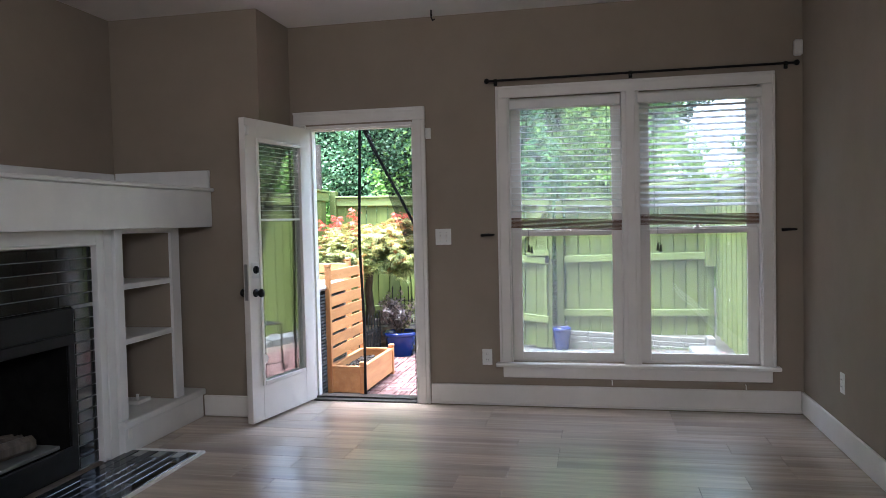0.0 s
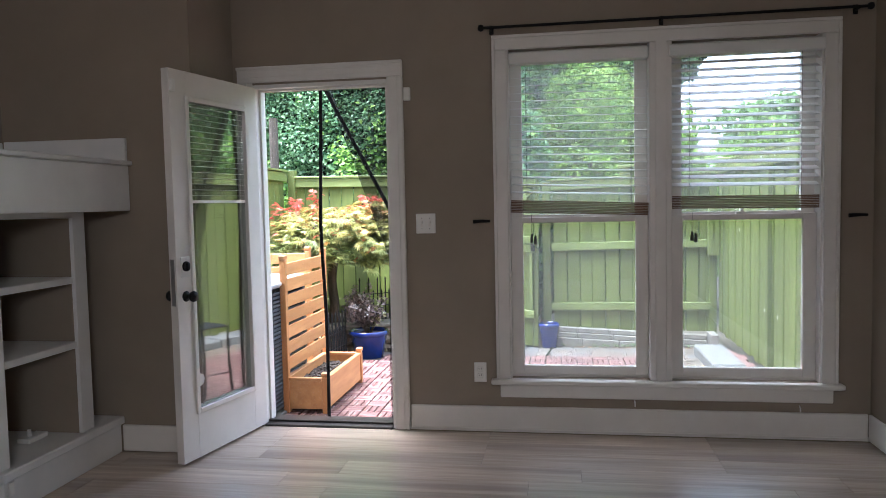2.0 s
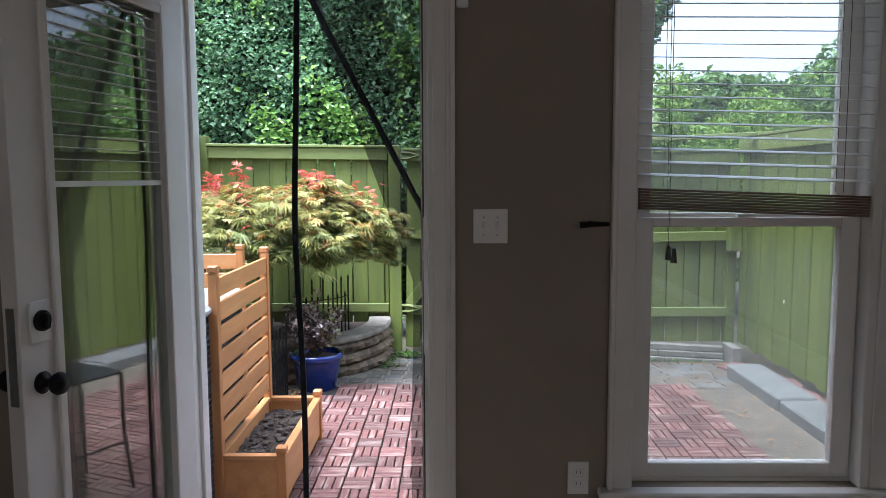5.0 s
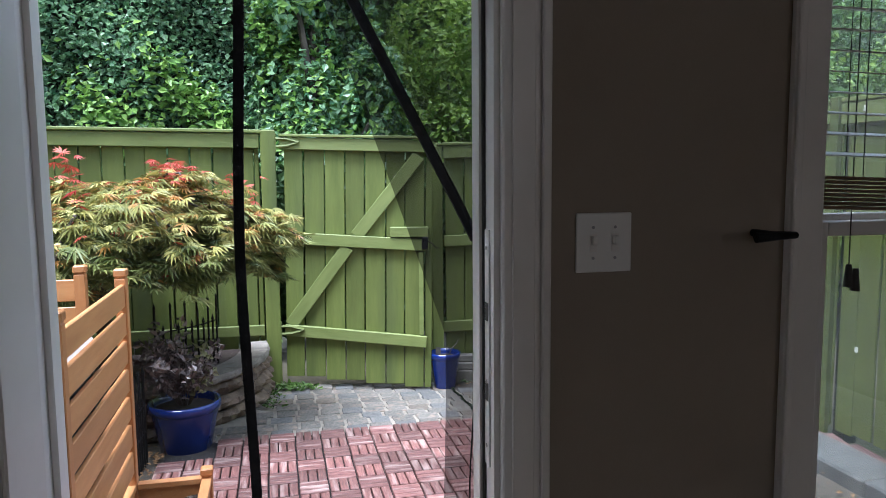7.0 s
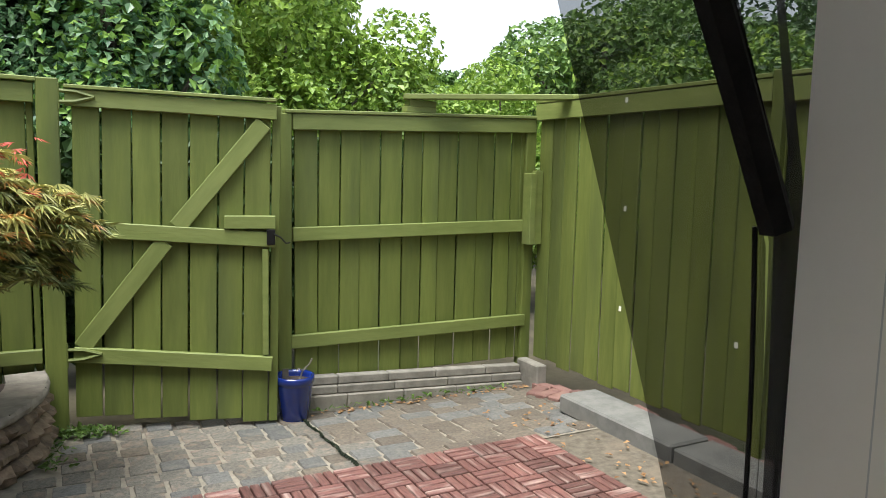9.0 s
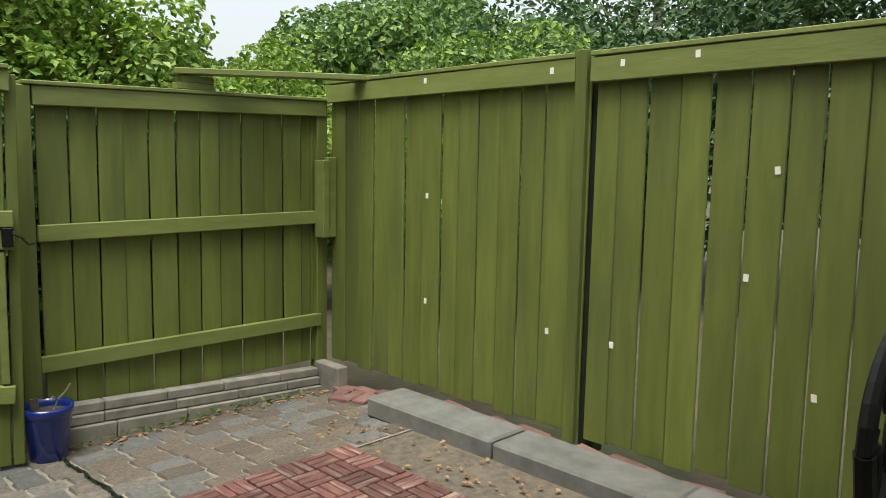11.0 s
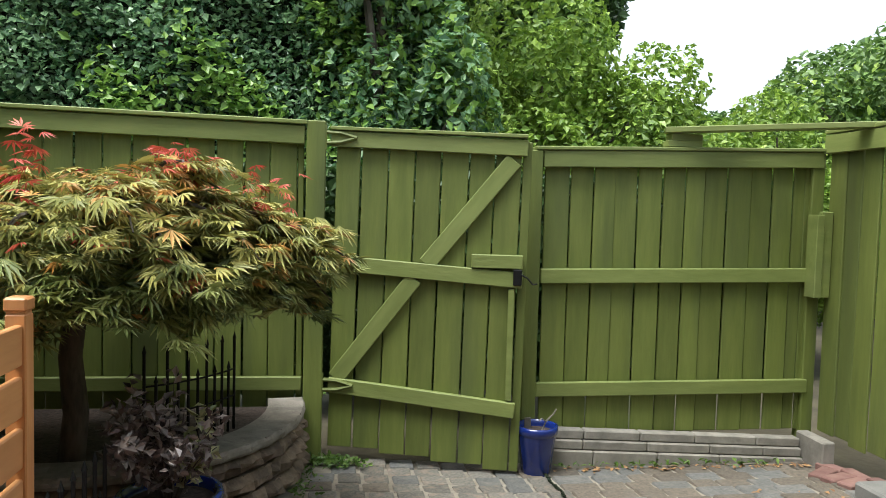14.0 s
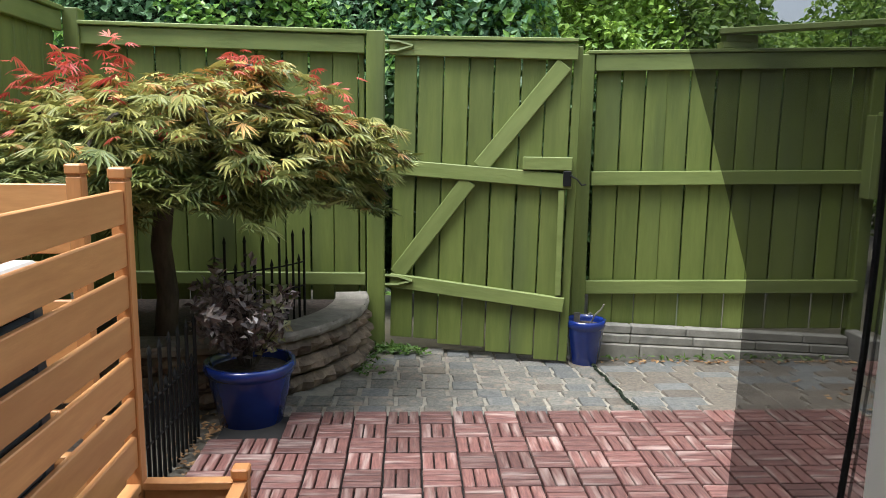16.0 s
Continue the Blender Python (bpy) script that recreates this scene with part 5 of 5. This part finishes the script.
def tree(name, label, x, y, height, crown, leaf, size, n, material, seed, trunk=0.16, group="trees beyond the fence", light=0.0, material2=None, core=True):
    """A trunk with limbs and a crown of many leaves gathered in uneven clumps. crown: rx, ry, rz and the height of its middle."""
    rr = random.Random(seed)
    rng = np.random.default_rng(seed)
    t = thing(name, label, "tree" if trunk else "shrub", pose(x, y, G), group=group)
    rx, ry, rz, cz = crown
    bm = bmesh.new()
    tube(bm, [(0, 0, -0.1), (0.05, 0.02, cz * 0.4), (-0.05, 0.05, cz * 0.8), (0.0, 0.0, min(height, cz + rz * 0.6))], max(trunk, 0.04), 8, max(trunk, 0.04) * 0.35)
    centres = []
    for k in range(26):
        d = Vector((rr.gauss(0, 1), rr.gauss(0, 1), rr.gauss(0, 1))).normalized()
        f = rr.uniform(0.45, 0.85)
        p = Vector((d.x * rx * f, d.y * ry * f, cz + d.z * rz * f))
        s = rr.uniform(0.28, 0.48)
        centres.append((p.x, p.y, p.z, rx * s, ry * s, rz * s * 0.9))
        if k < 10:
            tube(bm, [(0, 0, max(0.2, p.z * 0.55)), tuple(Vector((0, 0, p.z * 0.55)).lerp(p, 0.6)), tuple(p)], max(trunk, 0.04) * 0.4, 6, 0.01)
    part("trunk", bm, M_BARK, t)
    pts, nn = clump_points(rng, centres, n)
    ok = pts[:, 2] > 0.05
    pts, nn = pts[ok], nn[ok]
    m2 = rng.random(len(pts)) < light
    leaves("crown", pts[~m2], nn[~m2] * 0.8 + [0, 0, 0.5], size, material, t, seed=seed)
    if m2.any():
        leaves("bright_foliage", pts[m2], nn[m2] * 0.8 + [0, 0, 0.5], size, material2, t, seed=seed + 1)
    return t


def ivy_bank(name, label, x0, x1, y, z1, n, seed, size=0.075):
    """A tall bank of ivy over trunks: leaves in rolling billows, with an uneven top."""
    rng = np.random.default_rng(seed)
    t = thing(name, label, "ivy", group="trees beyond the fence")
    u, v = rng.uniform(x0, x1, n), rng.random(n) ** 0.85
    top = z1 + 0.5 * np.sin(u * 1.3 + seed) + 0.3 * np.sin(u * 3.1)
    z = G + v * (top - G)
    bulge = 0.35 * np.sin(u * 1.7 + 0.6 * z) * np.sin(z * 1.5 + 0.5 * u) + 0.16 * np.sin(u * 5.3 + z * 2.2) * np.sin(z * 4.7 - u)
    d = rng.random(n) ** 1.7 * 0.30
    pts = np.stack([u, y - 0.5 * bulge + d + 0.10 * z, z], 1)
    nn = np.tile([[0.0, -0.5, 1.0]], (n, 1))
    patch = np.sin(u * 2.1 + 1.3) * np.sin(z * 2.4 + u) + 0.5 * np.sin(u * 6 + z * 5) + rng.normal(0, 0.35, n) > 0.75
    leaves("ivy_leaves", pts[~patch], nn[~patch], size, M_IVY, t, seed=seed, long=1.25)
    leaves("young_leaves", pts[patch] - [0, 0.08, 0], nn[patch], size * 1.1, M_IVYL, t, seed=seed + 1, long=1.5)
    bm = bmesh.new()
    for k in range(5):
        xx = x0 + (x1 - x0) * (k + 0.5) / 5
        tube(bm, [(xx, y + 0.75, G - 0.1), (xx + 0.1, y + 1.0, z1 * 0.5), (xx - 0.1, y + 1.2, z1 - 0.3)], 0.15, 8, 0.06)
    part("stems", bm, M_BARK, t)
    # plain sheet behind the leaves, coloured near black as their inner shade
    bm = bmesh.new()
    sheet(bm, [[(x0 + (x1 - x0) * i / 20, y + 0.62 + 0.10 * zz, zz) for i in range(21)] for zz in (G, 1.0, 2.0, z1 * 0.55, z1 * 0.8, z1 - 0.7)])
    part("inner_growth", bm, M_DARK, t, "dark backing sheet, with the shade between the leaves in its colour")
    return t


ivy_bank("ivy_bank", "dense bank of dark ivy with pale young leaves", -9.0, -0.9, 10.9, 6.0, 125000, 4, 0.052)
wp = thing("utility_pole", "brown wooden pole standing before the ivy", "pole")
part("pole", rod(bmesh.new(), (-4.02, 9.87, G - 0.1), (-4.02, 9.87, 2.45), 0.058, 0.055, 12), M_BARK, wp)
tree("tree", "dark evergreen tree with drooping leaves", -1.45, 11.2, 6.0, (0.75, 0.7, 1.9, 2.6), 0, 0.06, 20000, M_IVY, 31, 0.13, light=0.35, material2=M_IVYL)
tree("shrub", "dark vine growing beyond the gate", -0.72, 10.75, 2.0, (0.65, 0.5, 0.95, 0.9), 0, 0.07, 8000, M_TREE, 30, 0.0)
tree("shrub", "lime green vine-covered shrub", 0.0, 11.8, 3.3, (1.5, 1.0, 1.6, 1.75), 0, 0.052, 36000, M_BUSH, 32, 0.0)
tree("shrub", "lime green vine-covered shrub", 2.75, 12.4, 3.2, (1.6, 1.1, 1.3, 1.55), 0, 0.052, 32000, M_BUSH, 33, 0.0)
tree("shrub", "green overgrown shrub above the side fence", 4.6, 10.9, 3.4, (1.6, 1.4, 1.45, 1.5), 0, 0.058, 26000, M_TREEM, 34, 0.0, light=0.4, material2=M_BUSH)
tree("tree", "tall dark leafy tree", 0.65, 16.3, 9.5, (2.05, 2.0, 3.3, 5.0), 0, 0.10, 34000, M_TREE, 35, 0.2)
tree("tree", "mid green leafy tree behind the lime shrubs", -0.5, 13.8, 5.6, (1.9, 1.3, 2.1, 3.6), 0, 0.075, 22000, M_TREEM, 45, 0.14, light=0.2, material2=M_BUSH)
tree("tree", "broad green tree beyond the fence corner", 6.0, 14.6, 4.6, (2.3, 1.8, 1.55, 2.45), 0, 0.085, 26000, M_TREEM, 46, 0.18, light=0.25, material2=M_BUSH)
tree("tree", "tall dark leafy tree", 7.4, 15.4, 7.0, (2.7, 2.2, 1.9, 2.6), 0, 0.09, 22000, M_TREEM, 36, 0.2)
tree("tree", "tall dark leafy tree", 8.2, 11.0, 7.0, (2.6, 2.6, 2.2, 2.6), 0, 0.08, 24000, M_TREE, 37, 0.2)
tree("tree", "tall dark leafy tree", 7.0, 7.4, 7.0, (2.3, 2.3, 2.4, 2.9), 0, 0.08, 20000, M_TREE, 38, 0.2)
tree("tree", "distant pale green tree", 9.0, 27.0, 6.0, (4.5, 3.0, 2.0, 3.2), 0, 0.2, 14000, M_TREEM, 39, 0.25)
tree("tree", "distant pale green tree", 17.0, 22.0, 8.0, (5.0, 4.0, 3.4, 4.4), 0, 0.22, 12000, M_TREEM, 40, 0.25)
tree("tree", "leafy green tree behind the side fence", -6.5, 8.3, 6.0, (1.8, 2.2, 2.4, 3.2), 0, 0.09, 14000, M_TREEM, 41, 0.15)

# dark vine leaves added unseen close behind the boards, to keep the gaps shaded
rng = np.random.default_rng(91)
vx, vz = rng.uniform(-3.7, 1.25, 15000), rng.uniform(0.05, 1.42, 15000)
vn = leaves("gap_shade_leaves", np.stack([vx, 9.80 + 0.18 * rng.random(15000), vz], 1), np.tile([[0, -1.0, 0.3]], (15000, 1)), 0.06, M_TREE, seed=92, jitter=0.4)
tagged(vn, "dark vine leaves added behind the fence boards to darken the gaps", "vines", kind="stuff")

# ---- iron garden chair ----
ch = thing("garden_chair", "slim black wrought iron chair with scrolled back", "chair", pose(-1.2, 5.61, G + 0.028, 0, 0, 5.7))


def scroll(cx, cz, r, a0, turns, y, n=16):
    """A flat spiral about (cx, cz), winding inwards from the angle a0."""
    return [(cx + r * (1 - 0.62 * k / n) * math.cos(a0 + turns * 2 * math.pi * k / n), y, cz + 1.25 * r * (1 - 0.62 * k / n) * math.sin(a0 + turns * 2 * math.pi * k / n)) for k in range(n + 1)]


part("back_frame", tube(bmesh.new(), [(0.25 + 0.195 * math.cos(math.pi * (1 - k / 18)), 0, 1.150 + 0.09 * math.sin(math.pi * k / 18) ** 0.8) for k in range(19)], 0.0075, 8), M_BLACKM, ch)
part("back_rail", tube(bmesh.new(), [(0.085, 0, 1.078), (0.25, 0.004, 1.086), (0.415, 0, 1.078)], 0.007, 8), M_BLACKM, ch)
part("centre_bar", tube(bmesh.new(), [(0.25, 0, 1.236), (0.25, 0.003, 1.086), (0.25, 0.01, 0.62)], 0.006), M_BLACKM, ch)
for sx in (-1, 1):
    part("back_leg", tube(bmesh.new(), [(0.25 + sx * 0.195, 0, 1.152), (0.25 + sx * 0.172, 0, 1.10), (0.25 + sx * 0.165, 0.005, 0.62), (0.25 + sx * 0.18, -0.03, 0.0)], 0.009, 8), M_BLACKM, ch)
    part("front_leg", tube(bmesh.new(), [(0.25 + sx * 0.17, 0.36, 0.61), (0.25 + sx * 0.16, 0.37, 0.3), (0.25 + sx * 0.19, 0.39, 0.0)], 0.009, 8), M_BLACKM, ch)
    part("footrest", tube(bmesh.new(), [(0.25 + sx * 0.17, -0.01, 0.25), (0.25 + sx * 0.165, 0.375, 0.25)], 0.006), M_BLACKM, ch)
    for cx, cz, r, a0, tn in ((-0.145, 1.120, 0.036, 1.9, 1.15), (-0.072, 1.192, 0.034, 2.4, 1.1), (-0.040, 1.125, 0.032, -0.6, -1.1), (-0.025, 1.195, 0.022, 0.4, -1.1)):
        part("scroll", tube(bmesh.new(), [(0.25 - sx * x, y, z) for x, y, z in scroll(cx, cz, r, a0, tn, 0.0)], 0.0048, 6), M_BLACKM, ch)
part("seat", box(bmesh.new(), 0.07, 0.43, 0.0, 0.37, 0.605, 0.62, bevel=0.005), M_BLACKM, ch)

# small growth and fallen leaves
rng = np.random.default_rng(8)
gx = np.concatenate([rng.normal(-1.8, 0.09, 260), rng.uniform(-0.55, 1.1, 120), rng.normal(-1.97, 0.05, 80)])
gy = np.concatenate([rng.normal(9.47, 0.04, 260), rng.normal(9.46, 0.02, 120), rng.uniform(8.9, 9.4, 80)])
wd = leaves("weeds", np.stack([gx, gy, np.array([gz(a, b) for a, b in zip(gx, gy)]) + 0.012 + rng.random(len(gx)) * 0.03], 1), np.tile([[0, 0, 1.0]], (len(gx), 1)), 0.02, M_WEED, seed=5, long=2.2)
tagged(wd, "small green weeds along the paving edge", "weeds", kind="stuff")
gx = np.concatenate([rng.uniform(-0.55, 1.15, 110), rng.uniform(0.35, 0.9, 130), rng.uniform(-2.7, -2.52, 140)])
gy = np.concatenate([rng.normal(9.44, 0.03, 110), rng.uniform(6.5, 9.0, 130), rng.uniform(7.3, 8.3, 140)])
dl = leaves("dry_leaves", np.stack([gx, gy, np.array([gz(a, b) for a, b in zip(gx, gy)]) + 0.006], 1), np.tile([[0, 0, 1.5]], (len(gx), 1)), 0.022, M_DRY, seed=6, jitter=0.3)
tagged(dl, "brown dry leaves scattered on the ground", "leaves", kind="stuff")

# mossy open seam across the paving, from the pot to the deck
rng = np.random.default_rng(12)
f = rng.random(900)
mx_, my_ = -0.585 - 0.045 * f + 0.006 * np.sin(f * 23) + rng.normal(0, 0.004, 900), 9.40 - 1.12 * f
ms = leaves("seam_moss", np.stack([mx_, my_, np.array([gz(a, b) for a, b in zip(mx_, my_)]) + 0.009], 1), np.tile([[0, 0, 1.0]], (900, 1)), 0.011, M_DARK, seed=13, jitter=0.5)
tagged(ms, "dark moss and dirt in an open paving seam", "moss", kind="stuff")

# ---- pieces of floors and paving ----
floor = thing("floor", "warm oak-look plank floor with dark knots", "floor", kind="structure")
part("underlay", B(XL, XR, YB, YN - 0.03, -0.05, -0.006), M_JOINT, floor)
pw, rnd = 0.183, random.Random(2)
pm = {}
y = YN - 0.03 - pw
while y > YB - 0.1:
    x, first = XL, True
    while x < XR - 0.02:
        l = round(min(rnd.choice((0.25, 0.5, 0.75, 1.0)) if first else 1.2, XR - x), 3)
        if l not in pm:
            pm[l] = mesh_of(box(bmesh.new(), 0.0006, l - 0.0006, 0.0006, pw - 0.0006, -0.006, 0.0, bevel=0.0009), "plank", M_PLANK)
        piece("plank", pm[l], floor, pose(x, y, 0))
        x, first = x + l, False
    y -= pw

deck = thing("deck_tiles", "red-brown stained wooden deck tiles in basket-weave squares", "deck tiles", kind="structure")
part("tile_base", B(-2.53, 0.40, YE + 0.105, 8.27, G - 0.011, G + 0.006), M_DECKGAP, deck)
sq = 0.1475
bm = bmesh.new()
for k in range(3):
    o = -sq / 2 + 0.002 + k * (sq - 0.004) / 3
    box(bm, o + 0.0035, o + (sq - 0.004) / 3 - 0.0035, -sq / 2 + 0.0035, sq / 2 - 0.0035, 0.0, 0.024, bevel=0.003)
sqm = mesh_of(bm, "deck_square", M_DECK)
rest = bmesh.new()
nx, ny = 20, 19
for j in range(ny):
    for i in range(nx):
        x, y = 0.40 - sq * (i + 0.5), 8.27 - sq * (j + 0.5)
        if x < -2.24 and y > 7.95:
            continue
        turn = 90 if (i + j) % 2 else 0
        if j < 16:
            piece("deck_square", sqm, deck, pose(x, y, G + 0.006 + random.uniform(-0.001, 0.001), 0, 0, turn + 180 * random.randint(0, 1)))
        else:
            t0 = Matrix.Translation((x, y, G + 0.006)) @ Matrix.Rotation(radians(turn), 4, "Z")
            for k in range(3):
                o = -sq / 2 + 0.002 + k * (sq - 0.004) / 3
                bmesh.ops.create_cube(rest, size=1, matrix=t0 @ Matrix.Translation((o + (sq - 0.004) / 6, 0, 0.011)) @ Matrix.Diagonal(((sq - 0.004) / 3 - 0.004, sq - 0.004, 0.022, 1)))
ob = part("deck_squares_by_the_door", rest, M_DECK, deck)
ob["kind"] = "stuff"

pav = thing("pavement", "weathered square pavers set in pale sand", "paving", kind="structure")
pvm = []
for s in range(6):
    rr = random.Random(s + 40)
    bm = B(-0.5, 0.5, -0.5, 0.5, -0.04, 0.0)
    for v in bm.verts:
        v.co.x += rr.uniform(-0.022, 0.022)
        v.co.y += rr.uniform(-0.022, 0.022)
    bmesh.ops.bevel(bm, geom=[e for e in bm.edges if e.verts[0].co.z > -0.01 or e.verts[1].co.z > -0.01], offset=0.05, segments=2, affect="EDGES", profile=0.6)
    pvm.append(mesh_of(bm, "paver", M_PAVER))
M_PAVER3 = mat("slate_grey_concrete_paver", (0.075, 0.074, 0.070), (0.145, 0.142, 0.134), 0.75, 9, 8, 0.5, 60, vary=0.2, c3=(0.2, 0.18, 0.15), stain=0.5)
pvm3 = []
for me in pvm[:3]:
    m3 = me.copy()
    m3.materials[0] = M_PAVER3
    pvm3.append(m3)
pvm2 = []
for me in pvm:
    m2 = me.copy()
    m2.materials[0] = M_PAVER2
    pvm2.append(m2)
bm = bmesh.new()
vs = [[bm.verts.new((x, y, gz(x, y) - 0.008)) for x in [-2.3 + 0.1 * k for k in range(34)]] for y in [8.272 + 0.1 * k for k in range(13)]]
for a, b in zip(vs, vs[1:]):
    for k in range(len(a) - 1):
        bm.faces.new((a[k], a[k + 1], b[k + 1], b[k]))
part("joint_sand", bm, M_JS, pav, "bleached sand joints")
pr = random.Random(77)
y, r = 8.284, 0
while y < 9.52:
    d = pr.choice((0.138, 0.148, 0.156))
    x = -2.40 + pr.uniform(-0.015, 0.015)
    while x < 1.04:
        w = 0.152 + pr.uniform(-0.012, 0.012)
        if x > -0.62:
            w = pr.choice((0.15, 0.2, 0.23))
        cx, cy = x + w / 2, y + d / 2
        if (Vector((cx, cy)) - Vector((CX, CY))).length > CR + 0.09:
            gap = 0.016 if x < -0.6 else 0.009
            piece("paver", pr.choice(pvm3 if pr.random() < 0.22 else pvm if x < -0.6 and pr.random() < 0.85 else pvm2), pav, pose(cx, cy, gz(cx, cy) + pr.uniform(-0.003, 0.004), pr.uniform(-0.7, 0.7), pr.uniform(-0.7, 0.7), pr.choice((0, 180)) + pr.uniform(-1.6, 1.6)) @ Matrix.Diagonal((w - gap, d - gap, 1, 1)))
        x += w
    y += d
    r += 1
